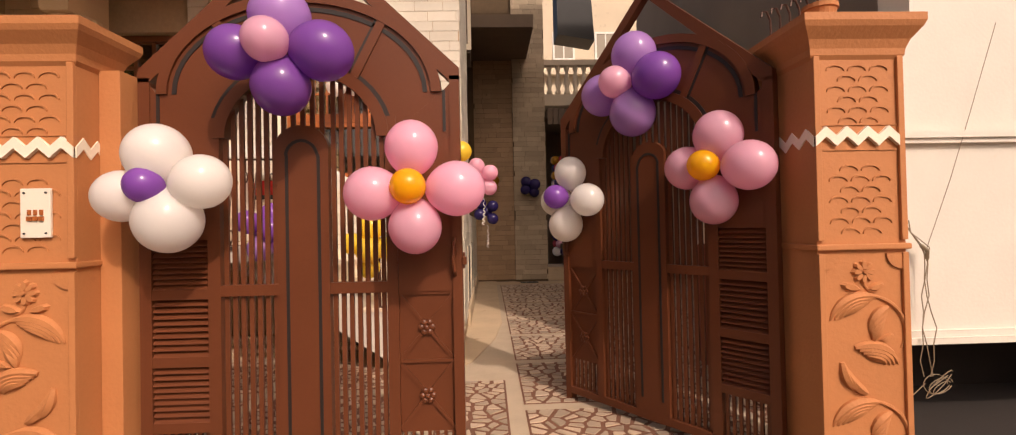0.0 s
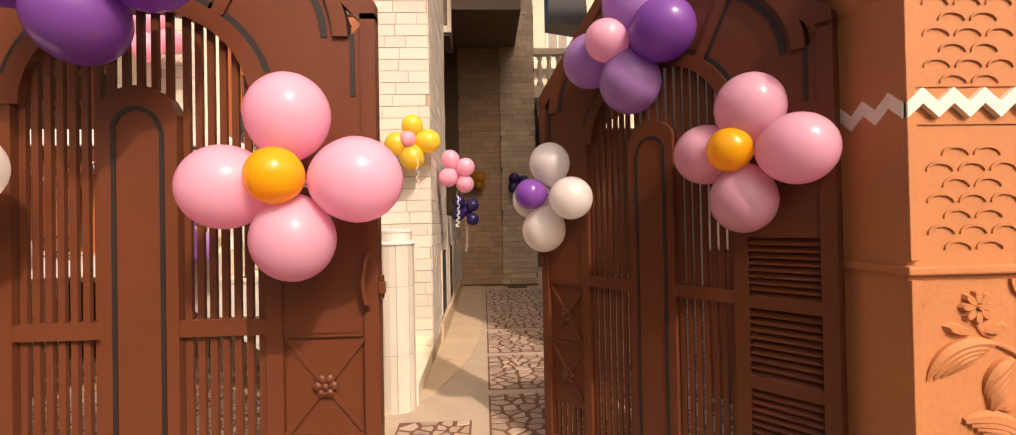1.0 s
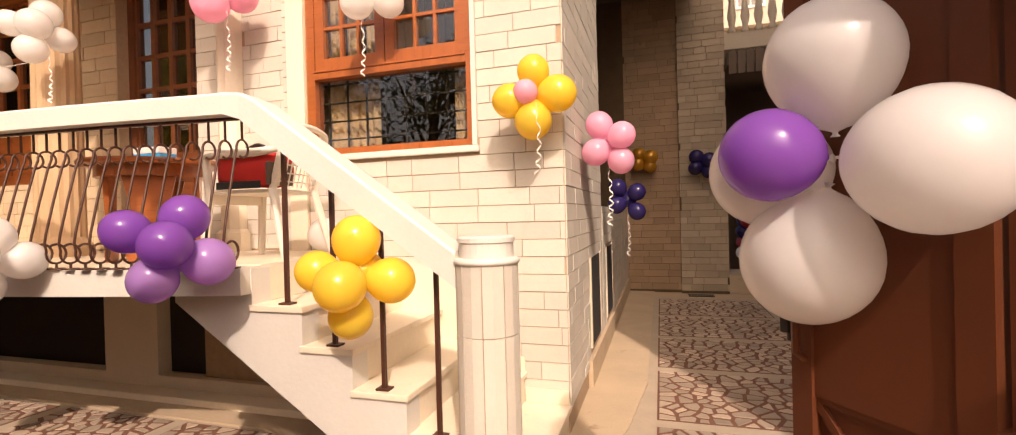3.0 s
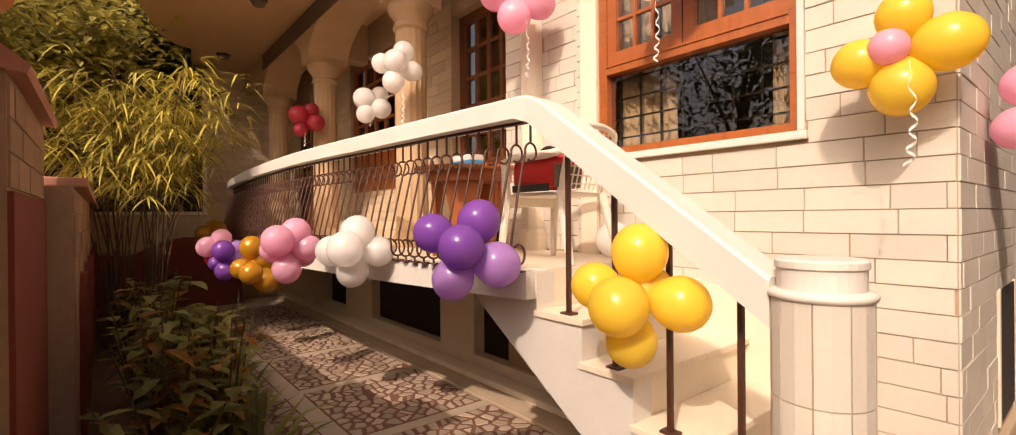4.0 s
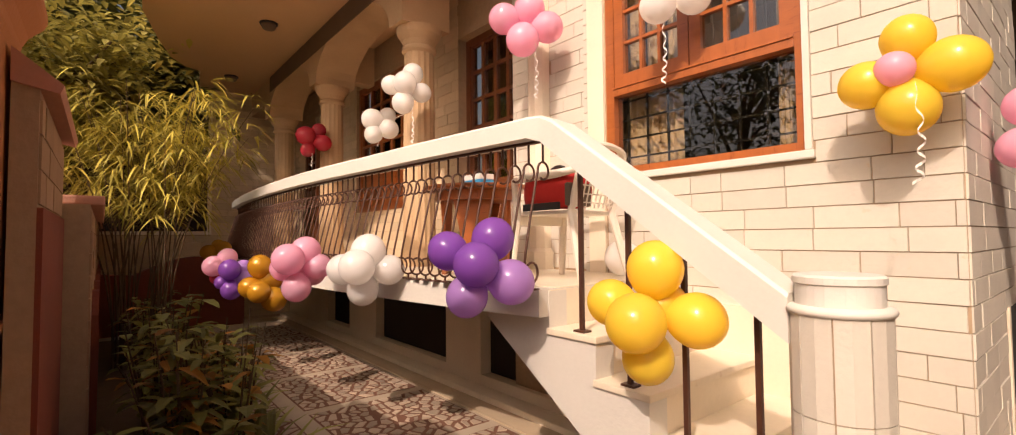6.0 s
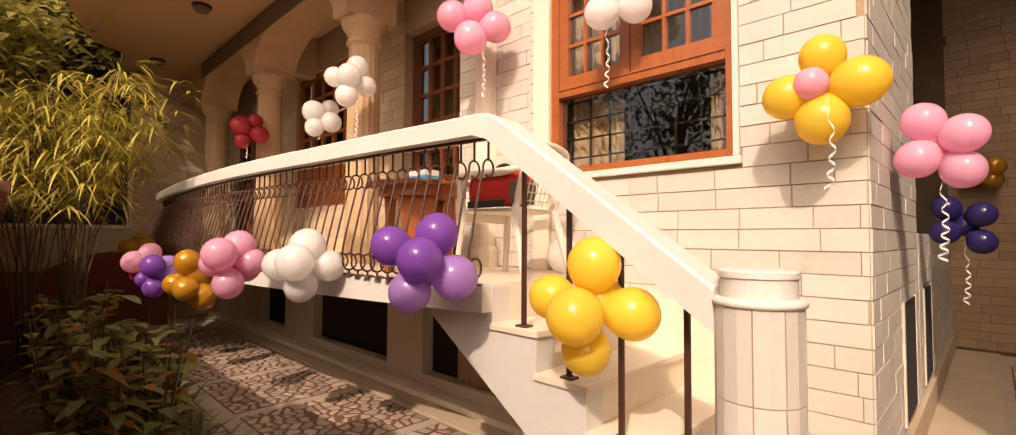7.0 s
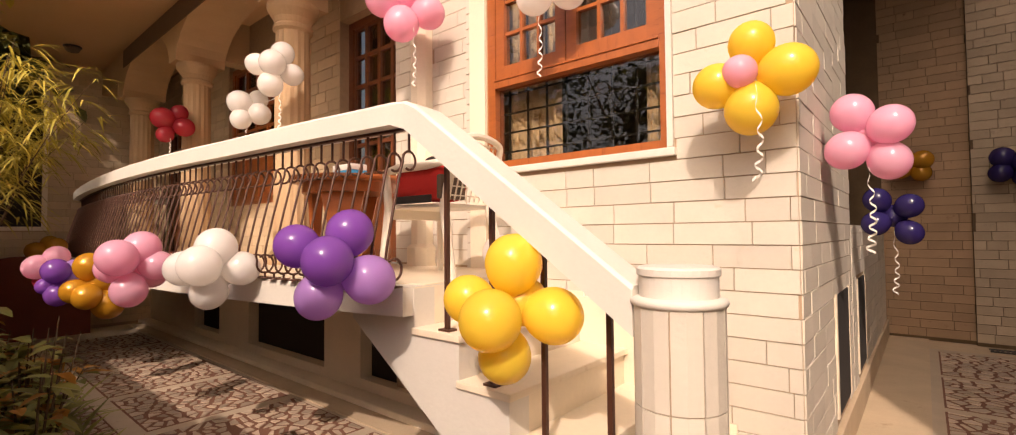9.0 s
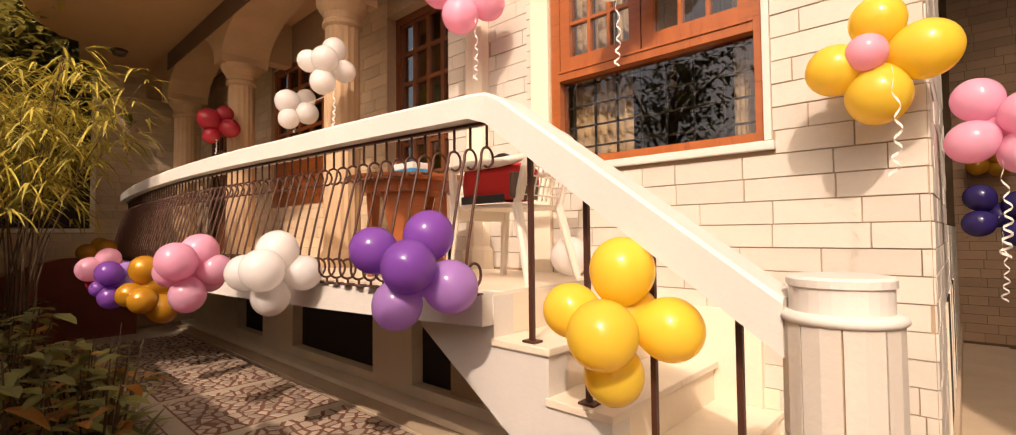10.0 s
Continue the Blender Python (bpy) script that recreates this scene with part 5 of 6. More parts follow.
prism(bm, [(2.237, 1.98), (2.355, 1.955), (2.365, 1.985), (2.237, 2.09)], -3.25, -2.03, "x")
part("pier_roof", bm, COPING, bwall, "small pitched tile roof on the pier")
screen = thing("screen_wall", "maroon painted low wall with a rounded top", "wall", kind="structure")
pts = [(2.46, 0.0), (4.42, 0.0), (4.42, 0.92)] + [(4.42 - 0.12 * i, 0.92 + 0.27 * math.sin(math.pi * min(1, (i + 1) / 14))) for i in range(1, 14)] + [(2.46, 0.95)]
part("wall_base", prism(bmesh.new(), pts, -9.8, -9.55, "x"), REDWALL, screen)
bed = thing("planting_bed", "dark soil bed along the garden wall", "flower bed", kind="structure")
part("soil", boxes((-8.5, -1.95, 2.44, 3.30, 0.004, 0.12)), BARK, bed)
for i in range(10):
    x0 = -8.5 + 0.655 * i
    part("edging", boxes((x0, x0 + 0.645, 3.30, 3.37, 0.004, 0.16), bevel=0.01), CONCRETE, bed)

# ---- plants ----


def leaf_at(bm, base, way, ln, wd, droop, fold=0.25):
    """A pointed leaf of six faces that bends down along its way."""
    way = Vector(way).normalized()
    side_ = way.cross(Vector((0, 0, 1)))
    side_ = side_.normalized() if side_.length > 0.05 else Vector((1, 0, 0))
    up = side_.cross(way).normalized()
    prev = None
    p = Vector(base)
    d = way.copy()
    for t, w in ((0, 0.25), (0.35, 1.0), (0.7, 0.75), (1.0, 0.06)):
        c = Vector(base) + way * (ln * t) + Vector((0, 0, -droop * ln * t * t))
        row = (bm.verts.new(c - side_ * wd * w + up * wd * w * fold), bm.verts.new(c), bm.verts.new(c + side_ * wd * w + up * wd * w * fold))
        if prev:
            bm.faces.new((prev[0], prev[1], row[1], row[0]))
            bm.faces.new((prev[1], prev[2], row[2], row[1]))
        prev = row


def bamboo(at, seed, canes, height, spread, label):
    rnd = random.Random(seed)
    t = thing("bamboo_clump", label, "bamboo", at=at)
    leaves = bmesh.new()
    for k in range(canes):
        a = rnd.uniform(0, 2 * math.pi)
        top_ = Vector((spread * math.cos(a) * rnd.uniform(0.2, 1), spread * math.sin(a) * rnd.uniform(0.2, 1), height * rnd.uniform(0.75, 1.0)))
        foot = Vector((rnd.uniform(-0.3, 0.3), rnd.uniform(-0.25, 0.25), 0))
        pts = []
        for i in range(7):
            f = i / 6
            pts.append(foot.lerp(Vector((foot.x, foot.y, top_.z)), f) + Vector((top_.x, top_.y, 0)) * f ** 2.2 + Vector((0, 0, -0.12 * f ** 3)))
        part("cane", tube(bmesh.new(), pts, [0.011 - 0.0014 * i for i in range(7)], 5), BARK, t)
        for j in range(17):
            f = rnd.uniform(0.60, 1.0)
            q = f * 6
            i = min(int(q), 5)
            p = pts[i].lerp(pts[i + 1], q - i)
            b = rnd.uniform(0, 2 * math.pi)
            tw = Vector((math.cos(b), math.sin(b), rnd.uniform(-0.1, 0.6))) * rnd.uniform(0.08, 0.34)
            for n in range(rnd.randint(4, 7)):
                c = b + rnd.uniform(-1.3, 1.3)
                leaf_at(leaves, p + tw * rnd.uniform(0.5, 1.0), (math.cos(c), math.sin(c), rnd.uniform(-0.5, 0.5)), rnd.uniform(0.17, 0.32), rnd.uniform(0.007, 0.012), rnd.uniform(0.2, 0.8))
    tagged(part("leaves", leaves, LEAF_Y, t, "yellow-green narrow leaves"), kind="stuff")
    return t


bamboo((-6.7, 2.82, 0.11), 3, 36, 3.25, 1.1, "yellow-green bamboo clump with thin arching canes")


def shrub(at, seed, stems, h, ln, wd, mats, label, strap=False):
    rnd = random.Random(seed)
    t = thing("shrub", label, "plant", "bed plants", at=at)
    pools = [bmesh.new() for _ in mats]
    stem_bm = bmesh.new()
    for k in range(stems):
        a = rnd.uniform(0, 2 * math.pi)
        if strap:
            leaf_at(pools[0], (rnd.uniform(-0.08, 0.08), rnd.uniform(-0.08, 0.08), 0), (math.cos(a), math.sin(a), rnd.uniform(0.7, 2.0)), h * rnd.uniform(0.8, 1.3), wd, rnd.uniform(0.2, 0.5), 0.35)
            continue
        r = rnd.uniform(0.05, 0.34)
        top_ = Vector((r * math.cos(a), r * math.sin(a), h * rnd.uniform(0.6, 1.0)))
        tube(stem_bm, [(top_.x * 0.2, top_.y * 0.2, 0), (top_.x * 0.6, top_.y * 0.6, top_.z * 0.6), top_], [0.008, 0.006, 0.003], 5)
        for j in range(rnd.randint(9, 14)):
            f = rnd.uniform(0.3, 1.0)
            p = Vector((top_.x * f, top_.y * f, top_.z * f))
            b = rnd.uniform(0, 2 * math.pi)
            leaf_at(pools[0 if rnd.random() < 0.80 else -1], p, (math.cos(b), math.sin(b), rnd.uniform(-0.2, 0.6)), ln * rnd.uniform(0.6, 1.2), wd * rnd.uniform(0.7, 1.2), rnd.uniform(0.1, 0.6))
    if not strap:
        part("stem", stem_bm, BARK, t)
    else:
        stem_bm.free()
    for b, m in zip(pools, mats):
        if len(b.verts):
            tagged(part("leaves", b, m, t), kind="stuff")
        else:
            b.free()
    return t


for i, (x, y, h) in enumerate(((-2.65, 2.80, 0.95), (-2.95, 3.05, 0.95), (-3.3, 2.75, 1.1), (-3.75, 3.1, 0.85), (-4.3, 2.8, 0.9), (-4.7, 3.15, 0.55), (-5.6, 3.1, 0.6), (-6.3, 2.9, 0.8), (-7.2, 3.0, 0.8))):
    shrub((x, y, 0.11), 40 + i, 16, h, 0.13, 0.034, (LEAF_G, LEAF_R), "leafy green shrub with a few dry leaves in the bed")
for i, (x, y, h) in enumerate(((-2.75, 3.2, 0.5), (-3.15, 3.22, 0.6), (-3.6, 3.2, 0.5), (-4.2, 3.2, 0.55), (-5.2, 3.2, 0.5))):
    shrub((x, y, 0.11), 60 + i, 22, h, 0.1, 0.022, (LEAF_G,), "strap-leaved dark green plant at the bed's edge", True)


def tree(at, seed, height, crown, leaves, size, label, mats=None, squash=0.75):
    rnd = random.Random(seed)
    t = thing("tree", label, "tree", "trees", at=at)
    bm = bmesh.new()
    tube(bm, [(0, 0, 0), (0.05, 0.03, height * 0.3), (-0.04, 0.05, height * 0.55), (0.05, 0, height * 0.8)], [0.16, 0.13, 0.10, 0.05], 9)
    tips = []
    for k in range(11):
        a = rnd.uniform(0, 2 * math.pi)
        z0 = height * rnd.uniform(0.45, 0.75)
        e = Vector((crown * rnd.uniform(0.4, 0.95) * math.cos(a), crown * rnd.uniform(0.4, 0.95) * math.sin(a), height * rnd.uniform(0.62, 1.05)))
        m_ = Vector((e.x * 0.5, e.y * 0.5, (z0 + e.z) / 2 + 0.1))
        tube(bm, [(0, 0, z0), m_, e], [0.06, 0.035, 0.012], 6)
        tips += [e, m_ * 0.4 + e * 0.6, m_]
    part("trunk", bm, BARK, t)
    lv = bmesh.new()
    for k in range(leaves):
        c = rnd.choice(tips)
        v = Vector((rnd.gauss(0, 1), rnd.gauss(0, 1), rnd.gauss(0, squash))) * crown * 0.22
        b = rnd.uniform(0, 2 * math.pi)
        leaf_at(lv, c + v, (math.cos(b), math.sin(b), rnd.uniform(-0.6, 0.5)), size * rnd.uniform(0.7, 1.3), size * 0.26, rnd.uniform(0.1, 0.5))
    tagged(part("crown", lv, mats or LEAF_D, t, "dense dark green leaves"), kind="stuff")
    return t


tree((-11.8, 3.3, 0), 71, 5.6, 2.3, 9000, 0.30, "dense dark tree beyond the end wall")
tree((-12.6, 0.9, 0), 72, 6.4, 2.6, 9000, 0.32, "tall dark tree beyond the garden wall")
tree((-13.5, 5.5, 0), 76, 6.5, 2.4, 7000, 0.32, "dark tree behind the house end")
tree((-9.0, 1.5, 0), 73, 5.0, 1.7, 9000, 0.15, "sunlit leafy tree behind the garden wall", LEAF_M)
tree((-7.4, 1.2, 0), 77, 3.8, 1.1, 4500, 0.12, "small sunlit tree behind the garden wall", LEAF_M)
tree((-5.0, -2.6, 0), 74, 5.4, 1.5, 1500, 0.17, "street tree outside the garden wall")
tree((-9.5, -4.0, 0), 75, 6.5, 2.3, 4200, 0.24, "street tree across the lane")

# ---- beyond the gate on the far side ----
neighbour = thing("neighbour_wall", "cream rendered wall with moulded bands over a dark gap", "wall", kind="structure")
part("wall_base", boxes((2.06, 2.62, 2.56, 2.8, 0.58, 2.45), (2.62, 12.0, 2.56, 2.8, 0.58, 15)), WHITE, neighbour)
part("moulding", boxes((2.06, 7.0, 2.525, 2.56, 1.78, 1.81), (2.06, 7.0, 2.51, 2.56, 1.81, 1.85), (2.06, 7.0, 2.535, 2.56, 1.85, 1.875)), WHITE, neighbour)
part("moulding", boxes((2.06, 7.0, 2.52, 2.56, 0.58, 0.62), (2.06, 7.0, 2.535, 2.56, 0.62, 0.66)), WHITE, neighbour)
# floor and back painted near-black for the deep shade of the gap
part("gap_shade_floor", boxes((2.06, 7.0, 2.50, 3.4, 0.02, 0.03)), SHADE_BLACK, neighbour, "floor below the wall, blackened for its shade")
part("gap_shade_back", boxes((2.06, 7.0, 3.4, 3.45, 0, 0.578)), SHADE_BLACK, neighbour, "black sheet for the shade below the wall")
yard_wall = thing("wall_yard", "taupe rendered neighbouring house wall, stone-tiled at its foot", "wall", kind="structure")
part("wall_base", boxes((4.2, 4.6, 2.8, 13, 0, 9)), TAUPE, yard_wall)
drum = thing("water_drum", "white plastic water drum on a red round plinth", "drum", at=(2.35, 4.25, 0.004))
part("plinth", lathe(bmesh.new(), [(0.33, 0), (0.33, 1.10), (0.31, 1.12)], n=28), REDWALL, drum, "red painted round plinth")
part("drum", lathe(bmesh.new(), [(0.27, 1.12), (0.30, 1.15), (0.30, 1.30), (0.305, 1.32), (0.30, 1.34), (0.29, 1.55), (0.22, 1.62), (0.1, 1.64)], n=28), PLASTIC, drum, smooth=True)
wires = thing("wire_bundle", "loose coil of old wires hanging on the wall", "cable", at=(2.62, 2.50, 0))
rnd = random.Random(8)
for k in range(3):
    pts = [(-0.02 + 0.012 * k + rnd.uniform(-0.012, 0.012) + 0.03 * math.sin(i * 0.7 + 2 * k), -0.004 * k, 1.16 - 0.095 * i) for i in range(9)]
    part("wire", tube(bmesh.new(), [(-0.20 + 0.05 * k, 0, 1.42 - 0.05 * k), (-0.09, 0, 1.25)] + pts, 0.003, 5), WIRE, wires)
for k in range(5):
    r, ox, oz, sq = rnd.uniform(0.05, 0.085), rnd.uniform(0.01, 0.06), rnd.uniform(0.30, 0.38), rnd.uniform(0.6, 1.0)
    part("wire", tube(bmesh.new(), [(ox + r * math.cos(a), -0.006 - 0.004 * k, oz + r * sq * math.sin(a + 0.4 * k)) for a in [radians(24 * i) for i in range(15)]], 0.0028, 5), WIRE, wires, "loose loop of wire")
part("wire", tube(bmesh.new(), [(-0.03, 0, 0.36), (-0.10, 0.0, 0.30), (-0.22, 0.02, 0.27)], 0.003, 5), WIRE, wires)
part("knot", tube(bmesh.new(), [(-0.03, 0, 1.17), (0.0, -0.01, 1.14), (0.005, 0, 1.09)], 0.012, 6), WIRE, wires)
part("wire", tube(bmesh.new(), [(0.50, 0.02, 2.5), (0.30, 0.02, 1.9), (0.17, 0.01, 1.55), (0.0, 0.0, 1.14)], 0.002, 4), WIRE, wires)
fence = thing("spiked_fence", "rusty fence rail with curled spikes on the gate pillar", "fence", at=(1.6, 2.30, 2.29))
part("rail", boxes((0.0, 0.36, 0.0, 0.03, 0.03, 0.06)), IRON, fence)
for i in range(7):
    x = 0.01 + 0.055 * i
    part("spike", tube(bmesh.new(), [(x, 0.015, 0.0), (x, 0.015, 0.14 + 0.02 * i), (x - 0.02, 0.015, 0.19 + 0.02 * i), (x - 0.045, 0.015, 0.19 + 0.02 * i), (x - 0.05, 0.015, 0.16 + 0.02 * i)], 0.006, 5), IRON, fence)
pot = thing("flower_pot", "small round clay pot on the gate pillar", "pot", at=(1.74, 2.1, 2.30))
part("body", lathe(bmesh.new(), [(0.055, 0.0), (0.075, 0.09), (0.082, 0.092), (0.082, 0.115), (0.07, 0.116)], n=20), TERRA_DIM, pot)

# ---- the far end of the passage ----
part("roof_slab", boxes((-1.1, 1.0, 9.3, 11.3, 5.2, 5.45)), BROWN_AND_SHADE, back, "dark overhanging slab")
bay = thing("window_bay", "small dark bay window high on the passage wall", "window", kind="structure")
part("body", boxes((-0.5, -0.22, 8.3, 9.1, 4.35, 5.4)), BROWN_AND_SHADE, bay)
part("frame", boxes((-0.5, -0.19, 8.27, 8.3, 4.4, 4.5), (-0.25, -0.19, 8.27, 8.3, 4.5, 5.3), (-0.42, -0.38, 8.27, 8.3, 4.5, 5.3)), CREAM, bay)
far = thing("far_house", "cream upper floors of a house beyond the passage", "house", at=(0, 0, 0))
part("wall", boxes((2.6, 12, 24, 24.5, 0, 14)), FARWALL, far)
for i in range(4):
    for j in range(3):
        x, z = 3.4 + 2.1 * i, 3.0 + 3.2 * j
        wnd = part("window", boxes((x, x + 0.1, 23.95, 24.0, z, z + 1.4), (x + 1.0, x + 1.1, 23.95, 24.0, z, z + 1.4), (x + 0.1, x + 1.0, 23.95, 24, z, z + 0.1), (x + 0.1, x + 1.0, 23.95, 24, z + 1.3, z + 1.4), (x + 0.52, x + 0.58, 23.95, 24, z + 0.1, z + 1.3)), PAPER, far)
        part("pane", boxes((x + 0.1, x + 1.0, 23.98, 23.996, z + 0.1, z + 1.3)), TIN, wnd)
for j in range(3):
    part("ledge", boxes((2.6, 12, 23.6, 24.0, 2.2 + 3.2 * j, 2.4 + 3.2 * j)), FARWALL, far)
balcony = thing("balcony", "stone balcony with turned balusters above the far door", "balcony", at=(0, 0, 0))
part("slab", boxes((1.44, 3.6, 11.4, 13.0, 4.15, 4.42)), FARWALL, balcony)
part("handrail", boxes((1.44, 3.6, 11.4, 11.6, 5.12, 5.25)), FARWALL, balcony)
bal_me = mesh_of(lathe(bmesh.new(), [(0.07, 4.42), (0.07, 4.5), (0.04, 4.55), (0.075, 4.72), (0.05, 4.9), (0.035, 4.98), (0.06, 5.04), (0.06, 5.12)], n=10), "baluster", FARWALL, True)
for i in range(10):
    ob = new("baluster", bal_me)
    ob.parent = balcony
    ob.matrix_local = pose(1.58 + 0.21 * i, 11.5, 0)
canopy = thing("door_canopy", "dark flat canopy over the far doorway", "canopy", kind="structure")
part("slab", boxes((1.42, 3.3, 10.9, 13.0, 3.75, 3.95)), BROWN_AND_SHADE, canopy)
part("ribbed_fascia", boxes(*[(1.44 + 0.13 * i, 1.55 + 0.13 * i, 10.86, 10.9, 3.6, 3.97) for i in range(14)]), BROWN_AND_SHADE, canopy)
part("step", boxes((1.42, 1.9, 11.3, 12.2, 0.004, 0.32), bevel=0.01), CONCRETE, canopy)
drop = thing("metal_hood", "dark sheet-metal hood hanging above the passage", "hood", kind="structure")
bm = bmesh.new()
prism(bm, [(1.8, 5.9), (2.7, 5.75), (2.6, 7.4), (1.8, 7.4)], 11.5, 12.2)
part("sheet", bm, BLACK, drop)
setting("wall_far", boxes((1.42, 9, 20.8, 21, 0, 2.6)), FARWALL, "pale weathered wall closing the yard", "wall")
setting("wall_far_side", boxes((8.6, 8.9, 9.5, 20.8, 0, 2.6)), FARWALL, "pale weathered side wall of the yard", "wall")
# dark walls, the back one added, to keep the doorway in shade
setting("doorway_wall", boxes((1.42, 1.6, 12.4, 20.8, 0, 3.7)), BROWN_AND_SHADE, "wall behind the doorway, shade put into its dark colour", "wall")
setting("doorway_shade_back", boxes((1.6, 4.2, 13.0, 13.1, 0, 3.75)), BROWN_AND_SHADE, "added dark wall standing for the shade behind the doorway", "wall")
grate = thing("drain_grate", "dark drain grate in the paving by the wall", "drain", at=(0.95, 10.95, 0.008))
part("frame", boxes((-0.2, 0.2, -0.09, -0.07, 0, 0.014), (-0.2, 0.2, 0.07, 0.09, 0, 0.014)), BLACK, grate)
for i in range(9):
    part("grate_bar", boxes((-0.19 + 0.044 * i, -0.165 + 0.044 * i, -0.07, 0.07, 0, 0.012)), BLACK, grate)
# houses across the lane, behind the camera
setting("lane_wall", boxes((-14, 14, -9.4, -9, 0, 4.2)), FARWALL, "plain cream wall across the lane", "wall")

# ---- crazy paving ----


def clip_cell(poly, nx, ny, d):
    """The part of a convex polygon where nx * x + ny * y <= d."""
    out = []
    for i, p in enumerate(poly):
        q = poly[(i + 1) % len(poly)]
        a, b = nx * p[0] + ny * p[1] - d, nx * q[0] + ny * q[1] - d
        if a <= 0:
            out.append(p)
        if a * b < 0:
            t = a / (a - b)
            out.append((p[0] + (q[0] - p[0]) * t, p[1] + (q[1] - p[1]) * t))
    return out


def chips(x0, x1, y0, y1, step, rnd, gap):
    """Irregular convex chips that fill a panel, with joints between them."""
    nx, ny = max(2, round((x1 - x0) / (step * 1.2))), max(2, round((y1 - y0) / (step * 0.8)))
    sx, sy = (x1 - x0) / nx, (y1 - y0) / ny
    seeds = {(i, j): (x0 + sx * (i + rnd.uniform(0.05, 0.95)), y0 + sy * (j + rnd.uniform(0.05, 0.95))) for i in range(nx) for j in range(ny)}
    res = []
    for (i, j), c in seeds.items():
        poly = [(x0 + gap, y0 + gap), (x1 - gap, y0 + gap), (x1 - gap, y1 - gap), (x0 + gap, y1 - gap)]
        for di in range(-2, 3):
            for dj in range(-2, 3):
                o = seeds.get((i + di, j + dj))
                if o is None or (di == 0 and dj == 0):
                    continue
                vx, vy = o[0] - c[0], o[1] - c[1]
                L = math.hypot(vx, vy)
                vx, vy = vx / L, vy / L
                poly = clip_cell(poly, vx, vy, vx * (o[0] + c[0]) / 2 + vy * (o[1] + c[1]) / 2 - gap * rnd.uniform(0.7, 1.3))
                if len(poly) < 3:
                    break
            if len(poly) < 3:
                break
        if len(poly) >= 3:
            area = sum(a[0] * b[1] - b[0] * a[1] for a, b in zip(poly, poly[1:] + poly[:1])) / 2
            if area > 0.0012:
                res.append(poly)
    return res


def chip_into(bm, poly, z, tilt):
    cx, cy = sum(p[0] for p in poly) / len(poly), sum(p[1] for p in poly) / len(poly)
    lo = [bm.verts.new((x, y, z)) for x, y in poly]
    hi = [bm.verts.new((cx + (x - cx) * 0.95, cy + (y - cy) * 0.95, z + 0.006 + tilt[0] * (x - cx) + tilt[1] * (y - cy))) for x, y in poly]
    n = len(poly)
    for i in range(n):
        bm.faces.new((lo[i], lo[(i + 1) % n], hi[(i + 1) % n], hi[i]))
    bm.faces.new(hi)


paving = thing("paving", "crazy paving of pale marble chips in red-brown cement", "paving", kind="structure")
rnd = random.Random(12)
XB = [0.22, 1.78, 3.3, 4.2]
YB = [2.50, 3.30, 4.50, 5.65, 6.85, 8.05, 9.25, 10.6]
GX = [-9.0, -7.8, -6.6, -5.4, -4.2, -3.0, -1.8, -0.4, 0.0]
panels = [(XB[i], XB[i + 1], YB[j], YB[j + 1]) for i in range(3) for j in range(7)]
panels += [(GX[i], GX[i + 1], 3.765, 4.95) for i in range(7)] + [(GX[i], GX[i + 1], 2.75 if i > 5 else 3.37, 3.745) for i in range(7)]
panels += [(-0.4, 0.22, 2.6, 4.0)]
slabs, bands = bmesh.new(), bmesh.new()
nearby, rest = [], bmesh.new()
B = 0.06
for x0, x1, y0, y1 in panels:
    box(slabs, x0 + B, x1 - B, y0 + B, y1 - B, 0.0, 0.010)
    near_panel = (y1 < 6.9 and 0 <= x0 < 1.5) or (-6.6 < x0 and x1 < -1.2 and y0 > 3.6)
    for poly in chips(x0 + B, x1 - B, y0 + B, y1 - B, 0.108 if x0 >= 0 else 0.096, rnd, 0.0155):
        tilt = (rnd.uniform(-0.01, 0.01), rnd.uniform(-0.01, 0.01))
        if near_panel and len(nearby) < 300:
            nearby.append((poly, tilt))
        else:
            chip_into(rest, poly, 0.010, tilt)
part("cement_bed", slabs, BED, paving)
box(bands, -9.5, 4.2, 2.46, 10.7, 0.0, 0.007)
tagged(part("band", bands, BAND, paving, "pale plain bands between the panels"), kind="")
for poly, tilt in nearby:
    bm = bmesh.new()
    chip_into(bm, poly, 0.010, tilt)
    part("stone_chip", bm, CHIP, paving)
tagged(part("stone_chips", rest, CHIP, paving), kind="stuff")
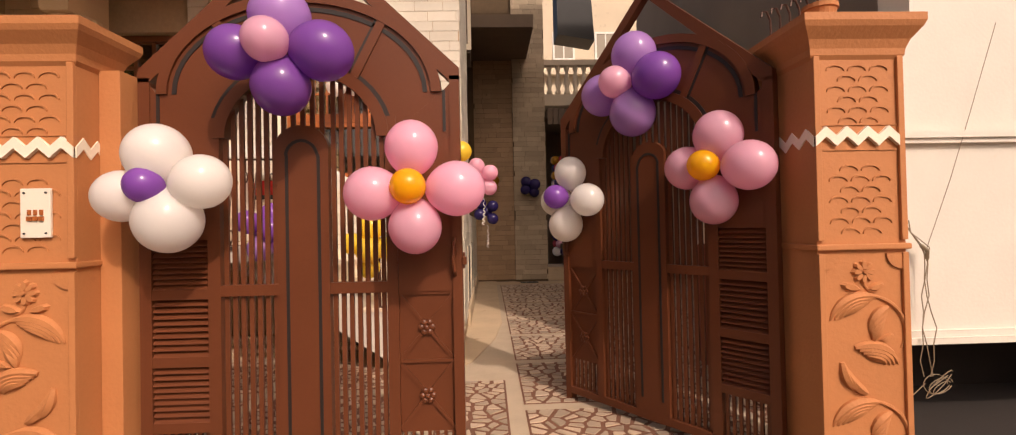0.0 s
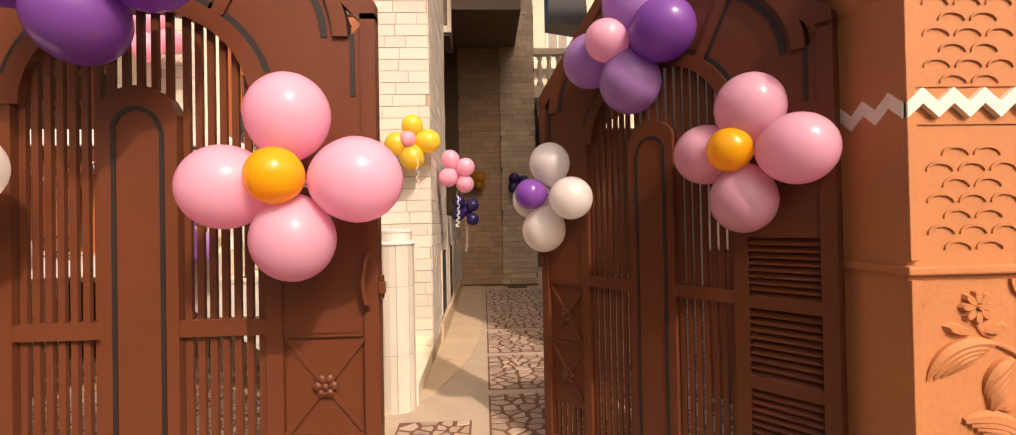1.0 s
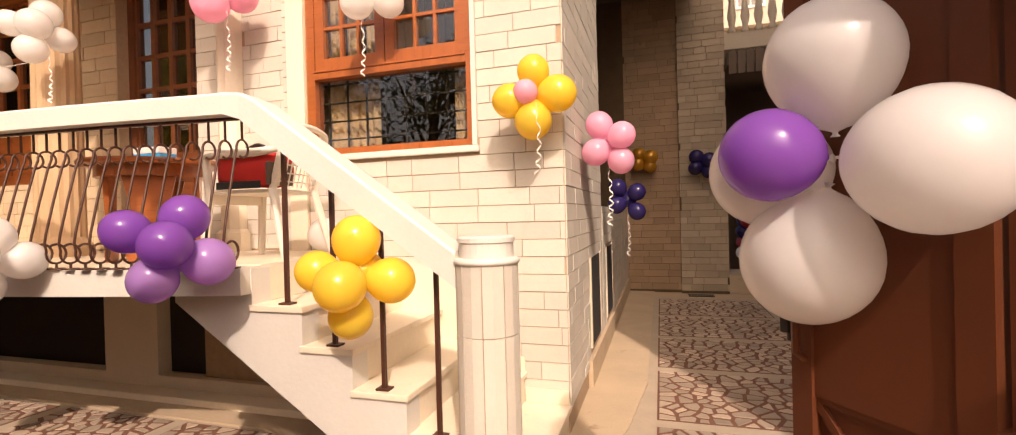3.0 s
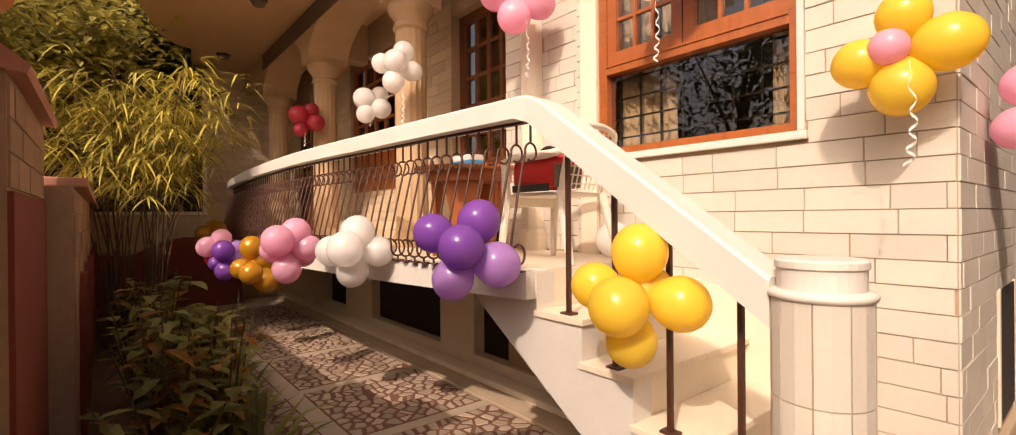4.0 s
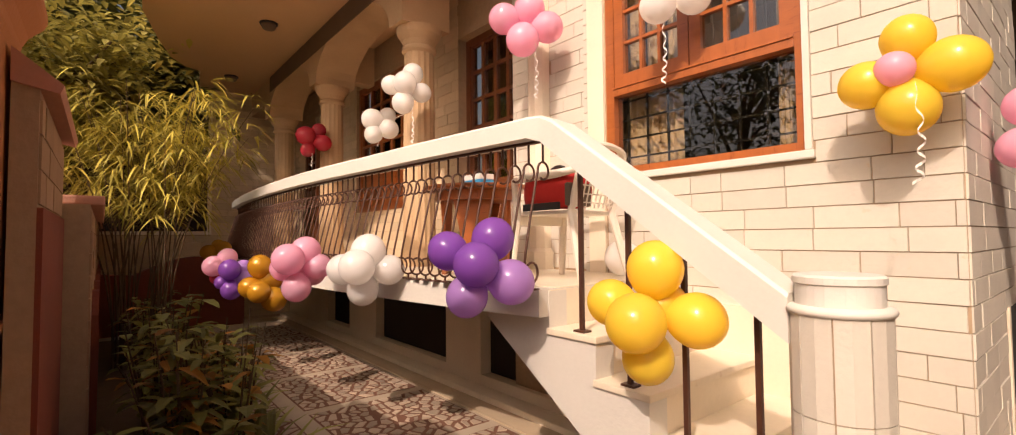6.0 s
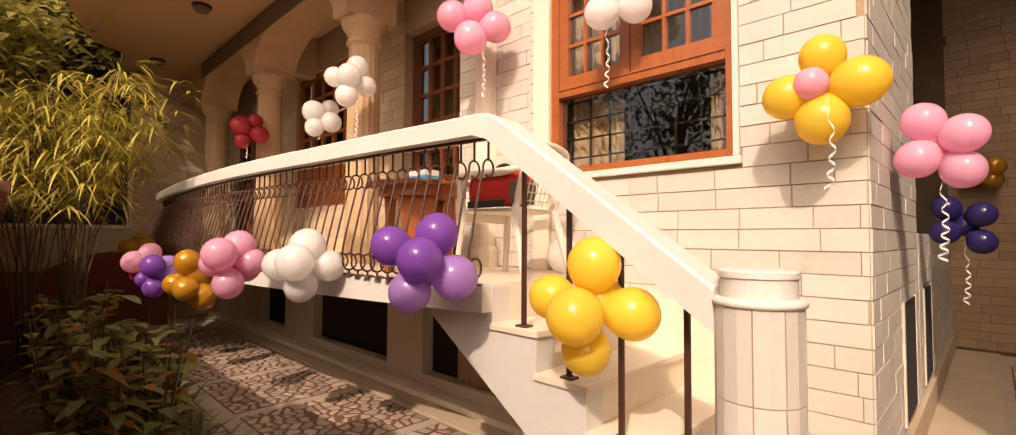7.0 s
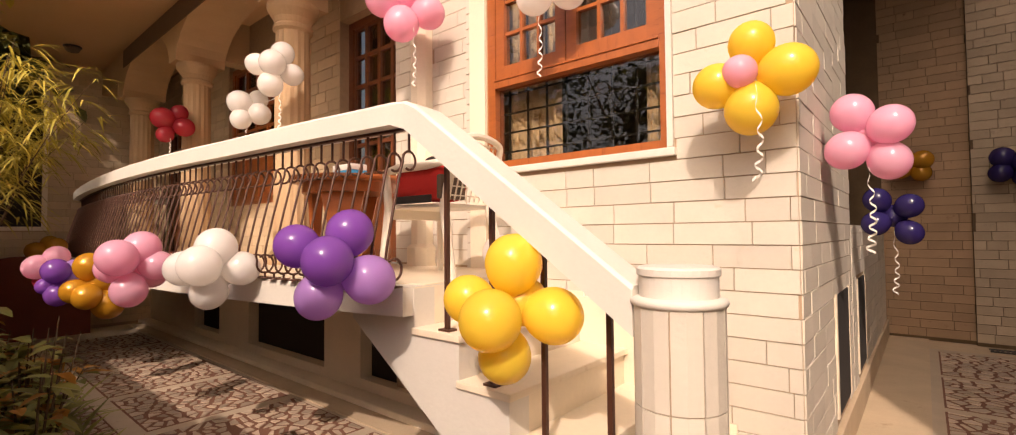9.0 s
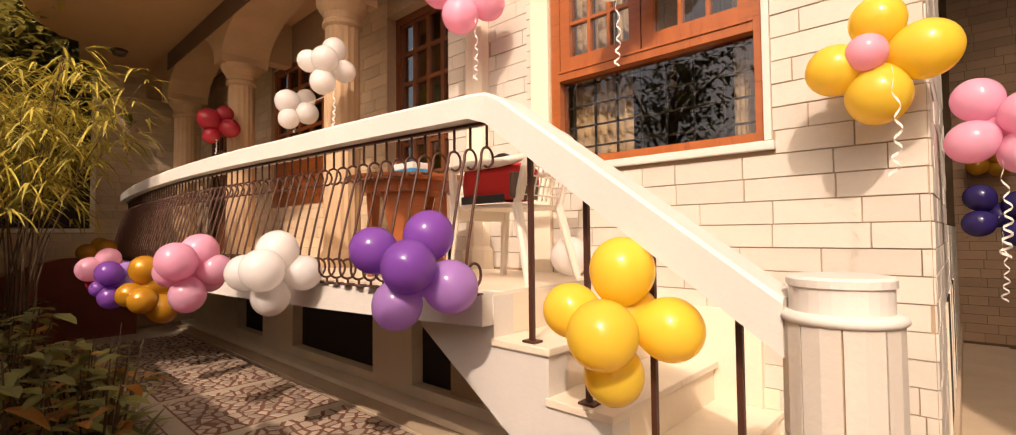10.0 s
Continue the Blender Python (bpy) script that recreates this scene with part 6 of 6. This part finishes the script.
part("house_strip", prism(bmesh.new(), [(-0.25, 11.3), (0.20, 11.3), (0.20, 6.4), (0.10, 5.5), (-0.14, 4.55), (-0.5, 4.0), (-1.3, 4.62), (-2.3, 4.92), (-9.9, 4.96), (-9.9, 5.3), (-0.25, 5.35)], 0.0, 0.019, "z"), CONCRETE, paving, "plain concrete strip round the house")

# ---- stone tiles on the walls ----
clad(house, (-2.42, 5.35), 0, 2.17, 0.17, 4.3, first=0.068, holes=[(0.05, 0.22, 0, 9), (WX0 + 2.42 - 0.01, WX1 + 2.42 + 0.035, WZ0 - 0.05, WZ1)], near=1.5, seed=2)
clad(house, (-3.29, 5.36), 0, 0.87, 1.22, 4.1, holes=[(0.24, 0.48, 0, 9)], seed=3, single=90)
clad(side, (-0.25, 5.35), 90, 1.95, 0.17, 6.3, first=0.068, holes=[(0.98, 1.72, 0.22, 1.08)], near=0.3, seed=4)
clad(side, (-0.25, 7.3), 90, 4.0, 0.17, 1.5, holes=[(0.28, 1.02, 0.22, 1.08)], single=0, seed=5)
clad(back, (-0.25, 11.3), 0, 0.91, 0.05, 5.2, mesh=DEEPSHADETILE, mean=0.34, single=150, seed=6)
clad(back, (0.66, 11.22), 0, 0.76, 0.05, 7.4, mesh=GREYTILE, mean=0.34, single=150, seed=7)
# porch and end wall tiles carry their shade in the colour
clad(porch_wall, (-5.3, 5.40), 0, 1.05, 1.22, 4.1, single=100, seed=8, mesh=SHADETILE)
clad(porch_wall, (-7.0, 5.40), 0, 1.7, 1.22, 1.85, single=40, seed=9, mesh=SHADETILE)
clad(porch_wall, (-10.0, 5.40), 0, 3.0, 1.22, 4.1, single=100, seed=10, mesh=SHADETILE)
clad(end_wall, (-10.0, 0.5), 90, 5.0, 0.05, 4.9, holes=[(-0.1, 3.46, 1.58, 9)], near=4.2, single=200, seed=11, mesh=SHADETILE)
# garden wall and pier face away from the sun; tile colour includes that shade
clad(bwall, (-3.2, 2.42), 180, 6.8, 0.14, 1.66, single=120, near=0.5, seed=15, mesh=DEEPSHADETILE)
clad(bwall, (-2.06, 2.305), 180, 1.14, 1.59, 1.95, single=60, seed=16, mesh=DEEPSHADETILE)
clad(yard_wall, (4.2, 9.5), -90, 6.7, 0.1, 2.4, single=0, seed=17)
